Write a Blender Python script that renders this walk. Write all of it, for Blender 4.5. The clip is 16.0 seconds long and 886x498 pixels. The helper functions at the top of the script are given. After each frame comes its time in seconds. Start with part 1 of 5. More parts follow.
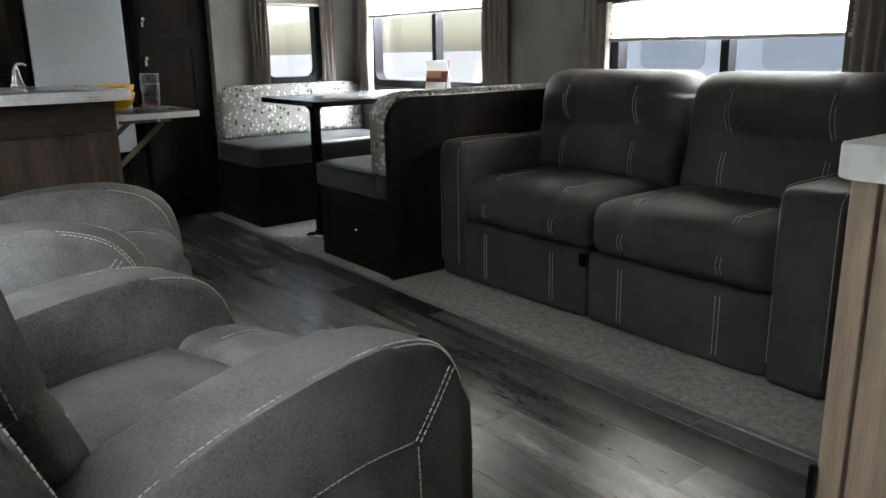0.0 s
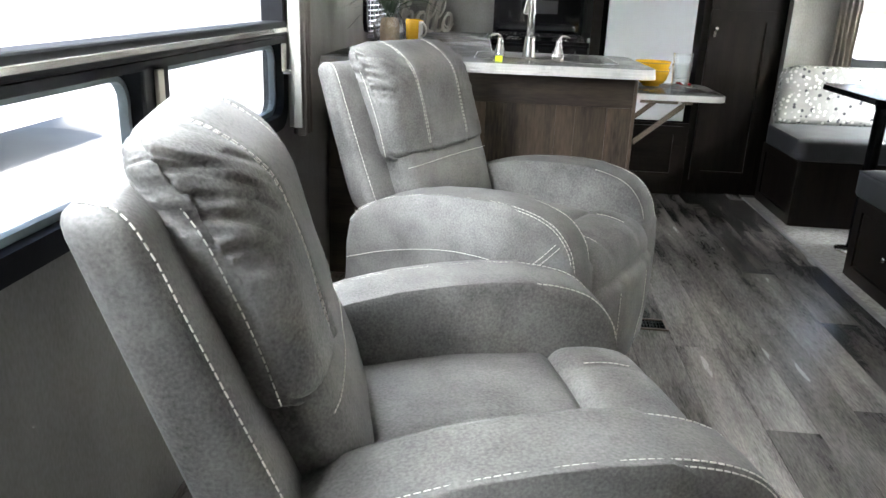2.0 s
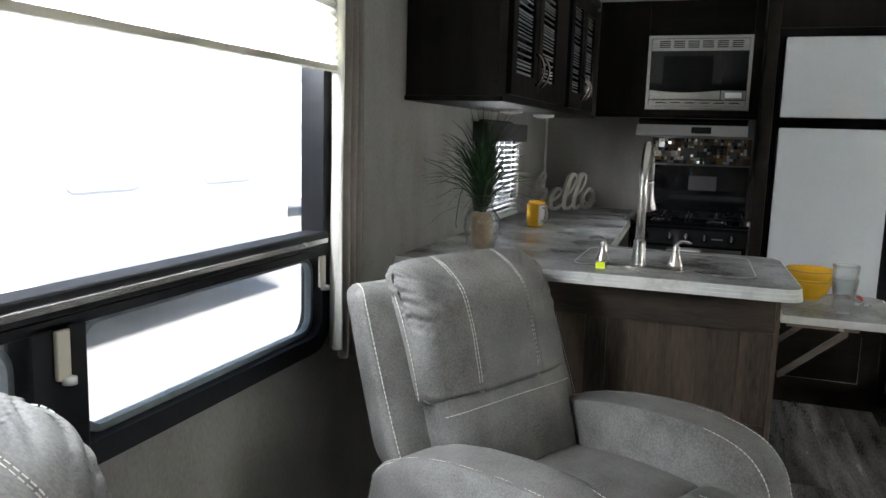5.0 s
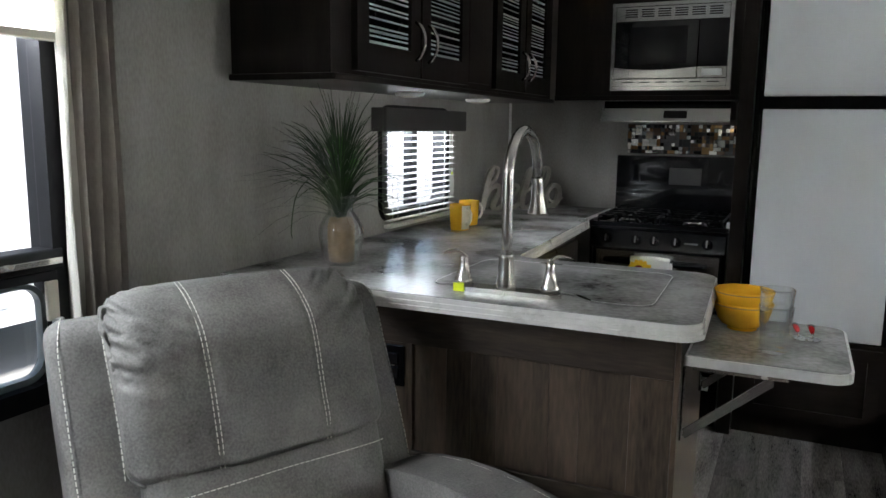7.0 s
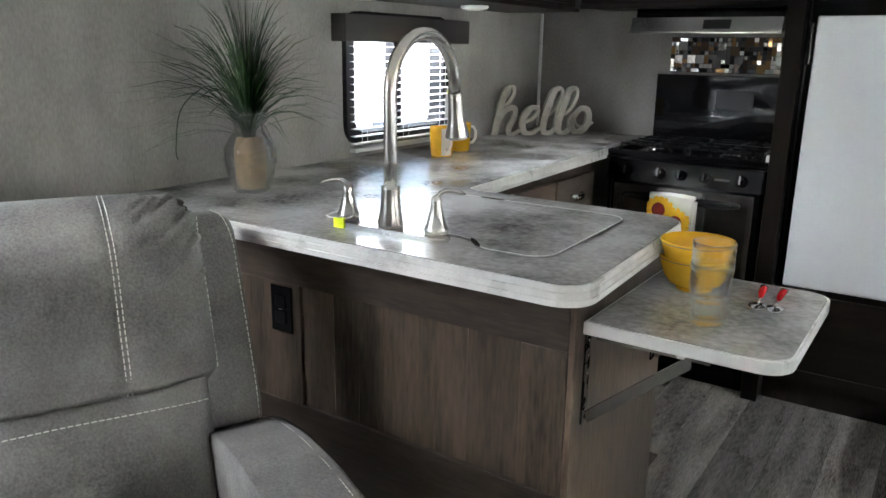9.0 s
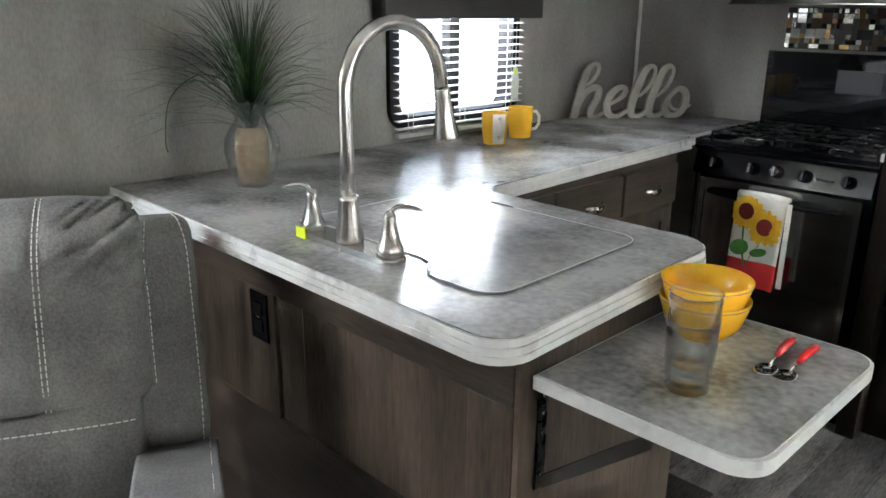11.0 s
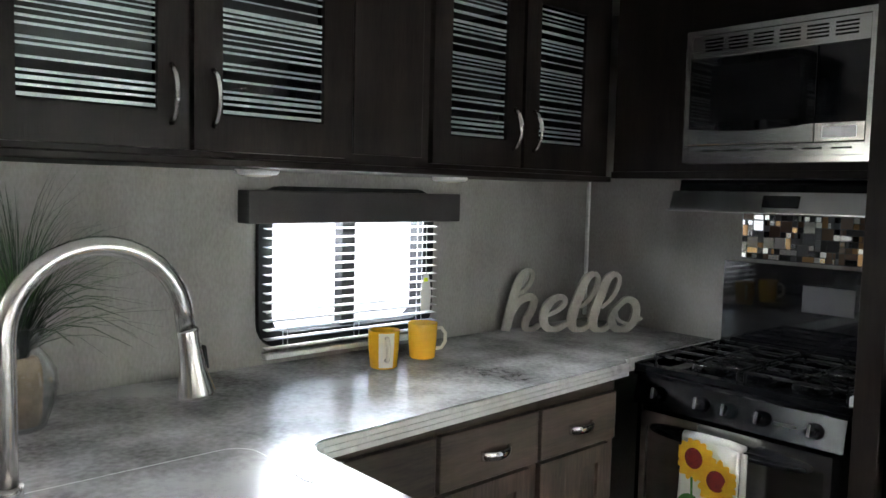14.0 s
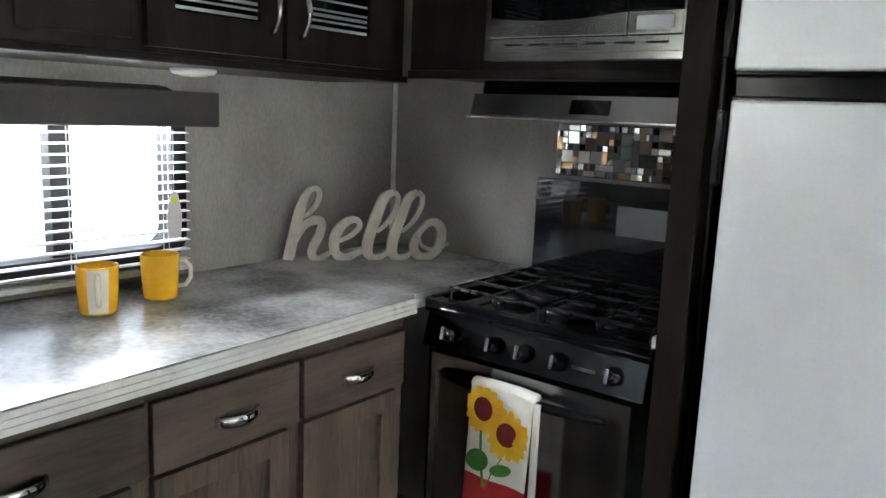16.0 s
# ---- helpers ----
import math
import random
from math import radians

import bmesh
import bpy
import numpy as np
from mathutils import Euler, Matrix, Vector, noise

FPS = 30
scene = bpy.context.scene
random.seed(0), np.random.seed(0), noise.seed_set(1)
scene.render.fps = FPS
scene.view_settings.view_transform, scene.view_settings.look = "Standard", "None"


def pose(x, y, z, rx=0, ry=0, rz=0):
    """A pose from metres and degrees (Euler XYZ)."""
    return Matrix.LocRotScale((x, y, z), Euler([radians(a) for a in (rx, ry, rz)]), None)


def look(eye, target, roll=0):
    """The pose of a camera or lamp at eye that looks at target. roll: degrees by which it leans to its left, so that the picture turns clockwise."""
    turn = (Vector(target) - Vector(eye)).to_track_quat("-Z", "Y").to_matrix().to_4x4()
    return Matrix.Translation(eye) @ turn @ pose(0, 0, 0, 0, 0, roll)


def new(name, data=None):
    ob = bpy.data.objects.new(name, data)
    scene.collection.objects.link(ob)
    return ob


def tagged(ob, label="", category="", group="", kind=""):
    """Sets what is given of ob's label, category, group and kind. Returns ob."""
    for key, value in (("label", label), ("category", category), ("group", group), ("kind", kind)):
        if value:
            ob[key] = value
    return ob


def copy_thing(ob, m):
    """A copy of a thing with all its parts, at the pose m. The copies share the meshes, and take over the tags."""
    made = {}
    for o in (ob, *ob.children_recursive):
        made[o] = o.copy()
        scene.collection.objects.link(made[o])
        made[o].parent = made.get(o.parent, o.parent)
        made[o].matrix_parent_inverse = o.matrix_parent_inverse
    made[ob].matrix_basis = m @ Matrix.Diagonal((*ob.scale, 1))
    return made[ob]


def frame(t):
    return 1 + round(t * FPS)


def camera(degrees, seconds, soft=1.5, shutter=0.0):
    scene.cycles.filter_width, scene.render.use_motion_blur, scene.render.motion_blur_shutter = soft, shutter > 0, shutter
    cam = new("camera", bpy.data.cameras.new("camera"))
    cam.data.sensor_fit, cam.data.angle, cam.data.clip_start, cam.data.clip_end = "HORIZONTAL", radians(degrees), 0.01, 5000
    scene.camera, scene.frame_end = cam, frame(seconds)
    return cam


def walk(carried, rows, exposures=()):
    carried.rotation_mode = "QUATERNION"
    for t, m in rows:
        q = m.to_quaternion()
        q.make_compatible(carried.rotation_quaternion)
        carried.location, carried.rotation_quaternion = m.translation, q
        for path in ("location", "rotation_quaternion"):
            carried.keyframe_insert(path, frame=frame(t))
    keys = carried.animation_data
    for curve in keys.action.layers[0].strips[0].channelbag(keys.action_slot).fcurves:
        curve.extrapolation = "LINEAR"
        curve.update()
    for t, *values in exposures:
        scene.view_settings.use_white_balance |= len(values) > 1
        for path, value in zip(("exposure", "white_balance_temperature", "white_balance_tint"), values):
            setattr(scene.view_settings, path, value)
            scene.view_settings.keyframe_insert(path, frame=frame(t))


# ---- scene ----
cam = camera(60.0, 16.0)
PATH = [
    (0, (0.815, 1.615, 1.038), (1.996, 3.148, 0.531), -1.0),
    (0.5, (0.965, 1.727, 1.102), (1.927, 3.38, 0.517), -0.1),
    (1, (1.025, 1.772, 1.135), (1.52, 3.604, 0.502), 0.7),
    (1.5, (1.141, 1.71, 1.153), (1.143, 3.607, 0.519), 1.0),
    (2, (1.154, 1.662, 1.152), (1.004, 3.553, 0.518), 2.2),
    (2.5, (1.183, 1.632, 1.139), (1.099, 3.484, 0.389), 1.2),
    (3, (1.17, 1.646, 1.161), (1.059, 3.504, 0.43), 0.7),
    (3.5, (1.177, 1.715, 1.206), (0.961, 3.644, 0.724), -0.8),
    (4, (1.228, 1.891, 1.27), (0.936, 3.832, 0.888), 1.1),
    (4.5, (1.294, 2.085, 1.3), (0.872, 4.004, 0.931), 0.5),
    (4.7, (1.349, 2.147, 1.311), (0.798, 4.043, 0.994), 1.7),
    (6.8, (1.822, 2.917, 1.329), (0.969, 4.708, 1.072), 1.6),
    (7, (1.844, 2.976, 1.312), (1.018, 4.77, 0.997), 0.7),
    (7.5, (1.869, 3.162, 1.294), (1.084, 4.963, 0.922), 3.4),
    (8, (1.914, 3.307, 1.276), (1.07, 5.061, 0.817), 1.0),
    (8.5, (2.035, 3.423, 1.287), (0.964, 5.044, 0.811), 1.6),
    (9, (2.148, 3.512, 1.275), (1.072, 5.12, 0.769), 0.9),
    (9.2, (2.161, 3.545, 1.276), (1.077, 5.143, 0.755), -0.3),
    (11.3, (2.35, 3.951, 1.333), (0.95, 5.257, 0.753), 0.1),
    (11.5, (2.39, 3.977, 1.313), (0.967, 5.279, 0.784), -0.2),
    (12, (2.382, 4.017, 1.329), (0.905, 5.306, 0.935), -1.3),
    (12.5, (2.314, 4.084, 1.383), (0.791, 5.363, 1.175), -1.6),
    (13, (2.24, 4.184, 1.402), (0.772, 5.541, 1.363), -1.4),
    (13.5, (2.224, 4.317, 1.383), (0.795, 5.714, 1.295), -1.1),
    (14, (2.262, 4.492, 1.385), (0.779, 5.826, 1.236), 1.3),
    (14.5, (2.259, 4.623, 1.362), (0.835, 5.997, 1.073), 0.6),
    (15, (2.215, 4.756, 1.344), (0.895, 6.218, 0.999), 2.3),
    (15.5, (2.175, 4.867, 1.34), (0.951, 6.4, 0.949), 1.4),
    (16, (2.17, 4.955, 1.353), (0.957, 6.506, 1.003), 2.4),
]
EXPOSURES = [(0.0, 0.7), (0.5, 1.12), (1.0, 1.65), (1.5, 1.95), (2.5, 2.15), (3.0, 2.12), (4.5, 1.3), (7.0, 1.1), (8.0, 1.6), (9.0, 1.88), (11.5, 1.8), (12.5, 1.12), (13.0, 1.2), (13.5, 1.52), (14.5, 1.72), (16.0, 1.95)]
walk(cam, [(t, look(eye, target, roll)) for t, eye, target, roll in PATH], EXPOSURES)

# ---- world, sun and window fill lamps ----
world = bpy.data.worlds.new("sky")
scene.world = world
world.use_nodes = True
wn, wl = world.node_tree.nodes, world.node_tree.links
sky = wn.new("ShaderNodeTexSky")
sky.sky_type, sky.sun_disc = "NISHITA", False
sky.sun_elevation, sky.sun_rotation, sky.dust_density = radians(57), radians(129), 1.5
wl.new(sky.outputs[0], wn["Background"].inputs[0])
wn["Background"].inputs[1].default_value = 0.15
sun_data = bpy.data.lights.new("sun", "SUN")
sun_data.energy, sun_data.angle, sun_data.color = 5.0, radians(12), (1, 0.98, 0.95)
sun = new("sun", sun_data)
sun.matrix_world = look((5, -4, 10), (0, 0, 0))


def window_light(x, y, z, width, side, watts):
    """An added lamp standing in for sky light, hidden in the head of a window's opening, behind its shade, slanting
    down into the room.
    """
    data = bpy.data.lights.new("window_light", "AREA")
    data.shape, data.size, data.size_y, data.energy, data.color = "RECTANGLE", width, 0.11, watts, (0.88, 0.937, 1.0)
    ob = new("window_light", data)
    ob.matrix_world = look((x, y, z), (x + side, y, z - 0.9))


WIN_WEST, WIN_KITCHEN, WIN_EAST, WIN_SOFA = 28, 17, 80, 26
window_light(0.372, 2.70, 1.555, 2.7, 1, WIN_WEST)
window_light(0.372, 5.785, 1.345, 0.5, 1, WIN_KITCHEN)
window_light(3.848, 5.62, 1.335, 1.1, -1, WIN_EAST)
window_light(3.848, 3.54, 1.145, 1.05, -1, WIN_SOFA)


# ---- materials ----
def mat(name, color, rough=0.6, metal=0.0, spec=0.5):
    m = bpy.data.materials.new(name)
    m.use_nodes = True
    b = m.node_tree.nodes["Principled BSDF"]
    b.inputs["Base Color"].default_value = (*color, 1)
    b.inputs["Roughness"].default_value = rough
    b.inputs["Metallic"].default_value = metal
    b.inputs["Specular IOR Level"].default_value = spec
    return m


def varied(name, dark, light, scale=6.0, stretch=(1, 1, 1), rough=0.6, rough_spread=0.1, metal=0.0, bump=0.1, grain=60.0,
           detail=5.0, piece=0.0, contrast=(0.3, 0.7), bump_distance=0.002, spec=0.5, fine=0.35):
    """Two scales of noise between two colours, a fine bump, and a shift of brightness from piece to piece."""
    m = mat(name, light, rough, metal, spec)
    n, l = m.node_tree.nodes, m.node_tree.links
    b = n["Principled BSDF"]
    co = n.new("ShaderNodeTexCoord")
    mp = n.new("ShaderNodeMapping")
    mp.inputs["Scale"].default_value = stretch
    l.new(co.outputs["Object"], mp.inputs[0])
    vector = mp.outputs[0]
    if piece:
        info = n.new("ShaderNodeObjectInfo")
        off = n.new("ShaderNodeVectorMath")
        off.operation = "MULTIPLY_ADD"
        comb = n.new("ShaderNodeCombineXYZ")
        for i in range(3):
            l.new(info.outputs["Random"], comb.inputs[i])
        l.new(comb.outputs[0], off.inputs[0])
        off.inputs[1].default_value = (17, 31, 23)
        l.new(mp.outputs[0], off.inputs[2])
        vector = off.outputs[0]
    big = n.new("ShaderNodeTexNoise")
    big.inputs["Scale"].default_value, big.inputs["Detail"].default_value = scale, detail
    small = n.new("ShaderNodeTexNoise")
    small.inputs["Scale"].default_value, small.inputs["Detail"].default_value = grain, 3
    l.new(vector, big.inputs["Vector"])
    l.new(vector, small.inputs["Vector"])
    mixf = n.new("ShaderNodeMix")
    mixf.inputs[0].default_value = fine
    l.new(big.outputs[0], mixf.inputs[2])
    l.new(small.outputs[0], mixf.inputs[3])
    ramp = n.new("ShaderNodeValToRGB")
    ramp.color_ramp.elements[0].position, ramp.color_ramp.elements[1].position = contrast
    ramp.color_ramp.elements[0].color, ramp.color_ramp.elements[1].color = (*dark, 1), (*light, 1)
    l.new(mixf.outputs[0], ramp.inputs[0])
    out = ramp.outputs[0]
    if piece:
        hsv = n.new("ShaderNodeHueSaturation")
        mr = n.new("ShaderNodeMapRange")
        mr.inputs[3].default_value, mr.inputs[4].default_value = 1 - piece, 1 + piece
        l.new(info.outputs["Random"], mr.inputs[0])
        l.new(mr.outputs[0], hsv.inputs["Value"])
        l.new(out, hsv.inputs["Color"])
        out = hsv.outputs[0]
    l.new(out, b.inputs["Base Color"])
    rr = n.new("ShaderNodeMapRange")
    rr.inputs[3].default_value, rr.inputs[4].default_value = rough - rough_spread, rough + rough_spread
    l.new(big.outputs[0], rr.inputs[0])
    l.new(rr.outputs[0], b.inputs["Roughness"])
    if bump:
        bp = n.new("ShaderNodeBump")
        bp.inputs["Strength"].default_value, bp.inputs["Distance"].default_value = bump, bump_distance
        l.new(small.outputs[0], bp.inputs["Height"])
        l.new(bp.outputs[0], b.inputs["Normal"])
    return m


def glass(name, color=(1, 1, 1), rough=0.0):
    m = mat(name, color, rough)
    b = m.node_tree.nodes["Principled BSDF"]
    b.inputs["Transmission Weight"].default_value, b.inputs["IOR"].default_value = 1.0, 1.45
    return m


def translucent(name, color, share):
    m = mat(name, color, 0.9)
    n, l = m.node_tree.nodes, m.node_tree.links
    t = n.new("ShaderNodeBsdfTranslucent")
    t.inputs[0].default_value = (*color, 1)
    x = n.new("ShaderNodeMixShader")
    x.inputs[0].default_value = share
    l.new(n["Principled BSDF"].outputs[0], x.inputs[1])
    l.new(t.outputs[0], x.inputs[2])
    l.new(x.outputs[0], n["Material Output"].inputs[0])
    return m


M = {}
M["wall"] = varied("wall_vinyl", (0.195, 0.186, 0.169), (0.315, 0.304, 0.283), 7, (1, 1, 0.45), 0.7, 0.08, bump=0.25, grain=160, fine=0.45, spec=0.25)
M["ceiling"] = varied("ceiling_panel", (0.68, 0.68, 0.67), (0.76, 0.76, 0.75), 3, rough=0.7, bump=0.05)
M["plank"] = varied("vinyl_plank", (0.036, 0.033, 0.031), (0.235, 0.219, 0.203), 5, (3.2, 0.45, 1), 0.25, 0.06, bump=0.25, grain=70, detail=10, piece=0.6, contrast=(0.33, 0.70), fine=0.42)
M["plank_joint"] = mat("plank_joint", (0.02, 0.018, 0.016), 0.8)
M["carpet"] = varied("carpet", (0.2, 0.19, 0.172), (0.47, 0.45, 0.41), 45, rough=0.95, rough_spread=0.04, bump=0.9, grain=260, bump_distance=0.006, contrast=(0.36, 0.62), fine=0.5)
M["wood"] = varied("espresso_wood", (0.0035, 0.0026, 0.0023), (0.016, 0.0115, 0.0095), 4, (5, 5, 0.5), 0.42, 0.1, bump=0.2, grain=40, piece=0.08, spec=0.1)
M["wood_x"] = varied("espresso_wood_across", (0.0035, 0.0026, 0.0023), (0.016, 0.0115, 0.0095), 4, (0.5, 0.5, 5), 0.42, 0.1, bump=0.2, grain=40, piece=0.08, spec=0.1)
M["wood_mid"] = varied("brown_stained_wood", (0.019, 0.0142, 0.0112), (0.112, 0.082, 0.061), 3.2, (4.2, 4.2, 0.55), 0.4, 0.1, bump=0.3, grain=34, detail=10, piece=0.26, spec=0.3, contrast=(0.32, 0.68))
M["wood_mid_x"] = varied("brown_stained_wood_across", (0.019, 0.0142, 0.0112), (0.085, 0.063, 0.049), 3.2, (0.55, 0.55, 5), 0.42, 0.1, bump=0.3, grain=30, piece=0.12, spec=0.3, contrast=(0.32, 0.68))
M["oak"] = varied("pale_oak", (0.17, 0.125, 0.088), (0.38, 0.29, 0.21), 4, (7, 7, 0.4), 0.45, 0.1, bump=0.2, grain=45)
M["counter"] = varied("grey_laminate", (0.125, 0.121, 0.116), (0.50, 0.495, 0.485), 4.6, (1, 1, 1), 0.2, 0.05, bump=0.03, grain=75, detail=6, contrast=(0.36, 0.63), fine=0.24)
M["counter_edge"] = varied("pale_laminate_edge", (0.60, 0.595, 0.58), (0.78, 0.77, 0.755), 14, rough=0.3, bump=0.04, grain=70)
M["suede"] = varied("grey_suede", (0.036, 0.0342, 0.032), (0.19, 0.183, 0.174), 9, rough=0.6, bump=0.5, grain=210, detail=12, contrast=(0.28, 0.72), bump_distance=0.0018, fine=0.45, spec=0.3)
M["strip"] = varied("worn_metal_strip", (0.16, 0.155, 0.15), (0.3, 0.29, 0.28), 20, rough=0.45, bump=0.1, metal=0.4)
M["stitch"] = mat("pale_thread", (0.55, 0.53, 0.48), 0.7)
M["leather"] = varied("charcoal_leatherette", (0.032, 0.029, 0.0275), (0.075, 0.069, 0.0655), 7, rough=0.62, bump=0.35, grain=220, detail=8, spec=0.3, contrast=(0.27, 0.73), fine=0.42)
M["leather_stitch"] = mat("grey_thread", (0.36, 0.35, 0.33), 0.7)
M["vinyl_seat"] = varied("slate_vinyl", (0.03, 0.031, 0.033), (0.058, 0.06, 0.062), 9, rough=0.42, bump=0.2, grain=220)
M["black"] = mat("black_plastic", (0.004, 0.004, 0.0045), 0.17, 0, 0.2)
M["black_gloss"] = mat("black_enamel", (0.004, 0.004, 0.005), 0.08, 0, 0.4)
M["iron"] = varied("cast_iron", (0.004, 0.004, 0.004), (0.011, 0.011, 0.011), 30, rough=0.28, bump=0.1, grain=200, spec=0.2)
M["frame"] = varied("black_window_metal", (0.008, 0.008, 0.009), (0.014, 0.014, 0.016), 5, rough=0.55, bump=0.0, spec=0.12)
M["sash"] = varied("grey_sash", (0.16, 0.19, 0.2), (0.24, 0.28, 0.29), 8, rough=0.4, bump=0.0)
M["steel"] = varied("brushed_steel", (0.44, 0.435, 0.426), (0.54, 0.533, 0.524), 3, (1, 1, 12), 0.2, 0.04, metal=1.0, bump=0.0, grain=30)
M["nickel"] = varied("brushed_nickel", (0.55, 0.53, 0.50), (0.68, 0.66, 0.63), 8, rough=0.26, rough_spread=0.05, metal=1.0, bump=0.02)
M["chrome"] = mat("chrome", (0.8, 0.8, 0.8), 0.09, 1.0)
M["fridge"] = varied("silver_fridge_panel", (0.74, 0.765, 0.785), (0.80, 0.825, 0.845), 2, (1, 1, 1), 0.3, 0.04, bump=0.04, grain=150, metal=0.2)
M["dark_glass"] = mat("dark_glass", (0.006, 0.006, 0.007), 0.04)
M["glass"] = glass("clear_glass")


def thin_glass():
    m = mat("thin_clear_glass", (1, 1, 1), 0.0)
    n, l = m.node_tree.nodes, m.node_tree.links
    t, g = n.new("ShaderNodeBsdfTransparent"), n.new("ShaderNodeBsdfGlossy")
    lw = n.new("ShaderNodeLayerWeight")
    lw.inputs[0].default_value = 0.5
    pw = n.new("ShaderNodeMath")
    pw.operation, pw.inputs[1].default_value = "POWER", 2.0
    fr = n.new("ShaderNodeMath")
    fr.operation, fr.inputs[1].default_value, fr.inputs[2].default_value = "MULTIPLY_ADD", 0.8, 0.06
    l.new(lw.outputs["Facing"], pw.inputs[0])
    l.new(pw.outputs[0], fr.inputs[0])
    x = n.new("ShaderNodeMixShader")
    t.inputs[0].default_value = (0.985, 0.99, 0.992, 1)
    g.inputs["Roughness"].default_value = 0.02
    l.new(fr.outputs[0], x.inputs[0])
    l.new(t.outputs[0], x.inputs[1])
    l.new(g.outputs[0], x.inputs[2])
    l.new(x.outputs[0], n["Material Output"].inputs[0])
    return m


M["thin_glass"] = thin_glass()
M["curtain"] = varied("taupe_curtain", (0.20, 0.175, 0.155), (0.30, 0.265, 0.235), 10, (1, 1, 0.3), 0.85, 0.05, bump=0.2, grain=240)
M["lining"] = translucent("pale_curtain_lining", (0.62, 0.6, 0.55), 0.3)
M["shade"] = translucent("cream_pleated_shade", (0.8, 0.77, 0.68), 0.55)
M["slat"] = mat("white_blind_slat", (0.6, 0.6, 0.6), 0.4)
M["yellow"] = varied("yellow_glaze", (0.70, 0.36, 0.015), (0.80, 0.44, 0.03), 8, rough=0.16, rough_spread=0.04, bump=0.0)
M["cream"] = mat("cream_glaze", (0.76, 0.72, 0.62), 0.18)
M["burlap"] = varied("burlap", (0.14, 0.098, 0.056), (0.33, 0.24, 0.145), 40, rough=0.95, bump=0.8, grain=300, bump_distance=0.003)
M["grass_a"] = varied("dark_grass", (0.008, 0.02, 0.006), (0.025, 0.06, 0.018), 10, rough=0.5, bump=0)
M["grass_b"] = varied("bright_grass", (0.03, 0.09, 0.015), (0.06, 0.17, 0.03), 10, rough=0.5, bump=0)
M["red"] = mat("red_plastic", (0.42, 0.012, 0.016), 0.25)
M["label_yellow"] = mat("neon_label", (0.75, 0.85, 0.02), 0.5)
M["hello"] = varied("whitewashed_wood", (0.27, 0.245, 0.21), (0.43, 0.40, 0.35), 20, (1, 1, 0.5), 0.8, 0.05, bump=0.3, grain=120)
M["white"] = mat("white_plastic", (0.72, 0.72, 0.7), 0.4)
M["grey"] = mat("grey_plastic", (0.09, 0.09, 0.092), 0.5)
M["cloth_white"] = varied("white_towel", (0.66, 0.65, 0.61), (0.76, 0.75, 0.71), 30, rough=0.95, bump=0.5, grain=400)
M["cloth_red"] = varied("red_towel", (0.42, 0.012, 0.016), (0.55, 0.02, 0.025), 30, rough=0.95, bump=0.5, grain=400)
M["petal"] = varied("yellow_petal", (0.75, 0.36, 0.01), (0.85, 0.58, 0.03), 40, rough=0.9, bump=0.2, grain=300)
M["seed"] = varied("flower_disc", (0.10, 0.006, 0.008), (0.26, 0.016, 0.018), 60, rough=0.95, bump=0.3, grain=300)
M["leaf"] = varied("green_leaf", (0.03, 0.13, 0.02), (0.07, 0.24, 0.04), 40, rough=0.9, bump=0.2, grain=300)
M["asphalt"] = varied("lot_paving", (0.24, 0.24, 0.235), (0.36, 0.36, 0.35), 0.8, rough=0.9, bump=0.3, grain=40)
M["rv_white"] = varied("white_trailer_skin", (0.72, 0.73, 0.74), (0.8, 0.81, 0.82), 0.6, rough=0.35, bump=0)
M["rv_grey"] = mat("grey_trailer_stripe", (0.58, 0.61, 0.64), 0.4)
# Trailer panes: the pale grey stands for the sky they reflect.
M["rv_window"] = mat("sky_pale_trailer_window", (0.5, 0.53, 0.56), 0.12)
M["tyre"] = mat("tyre_rubber", (0.02, 0.02, 0.02), 0.8)


# ---- mesh helpers ----
def part(name, bm, material, parent=None, label="", smooth=False):
    me = bpy.data.meshes.new(name)
    bmesh.ops.recalc_face_normals(bm, faces=bm.faces)
    for fc in bm.faces:
        fc.smooth = smooth
    bm.to_mesh(me)
    bm.free()
    me.materials.append(M[material] if isinstance(material, str) else material)
    ob = new(name, me)
    if parent is not None:
        ob.parent = parent
    if label:
        ob["label"] = label
    return ob


def thing(name, label, category, at=None, group="", kind=""):
    ob = new(name)
    ob.empty_display_size = 0.05
    if at is not None:
        ob.matrix_world = at
    return tagged(ob, label, category, group, kind)


def add_box(bm, x0, x1, y0, y1, z0, z1, bevel=0.0, segs=2):
    vs = [bm.verts.new((x, y, z)) for x in (x0, x1) for y in (y0, y1) for z in (z0, z1)]
    fs = [bm.faces.new([vs[i] for i in q]) for q in ((0, 1, 3, 2), (4, 6, 7, 5), (0, 4, 5, 1), (2, 3, 7, 6), (0, 2, 6, 4), (1, 5, 7, 3))]
    if bevel:
        es = {e for fc in fs for e in fc.edges}
        bmesh.ops.bevel(bm, geom=list(es), offset=bevel, segments=segs, affect="EDGES", profile=0.5)
    return bm


def box(x0, x1, y0, y1, z0, z1, bevel=0.0, segs=2):
    return add_box(bmesh.new(), min(x0, x1), max(x0, x1), min(y0, y1), max(y0, y1), min(z0, z1), max(z0, z1), bevel, segs)


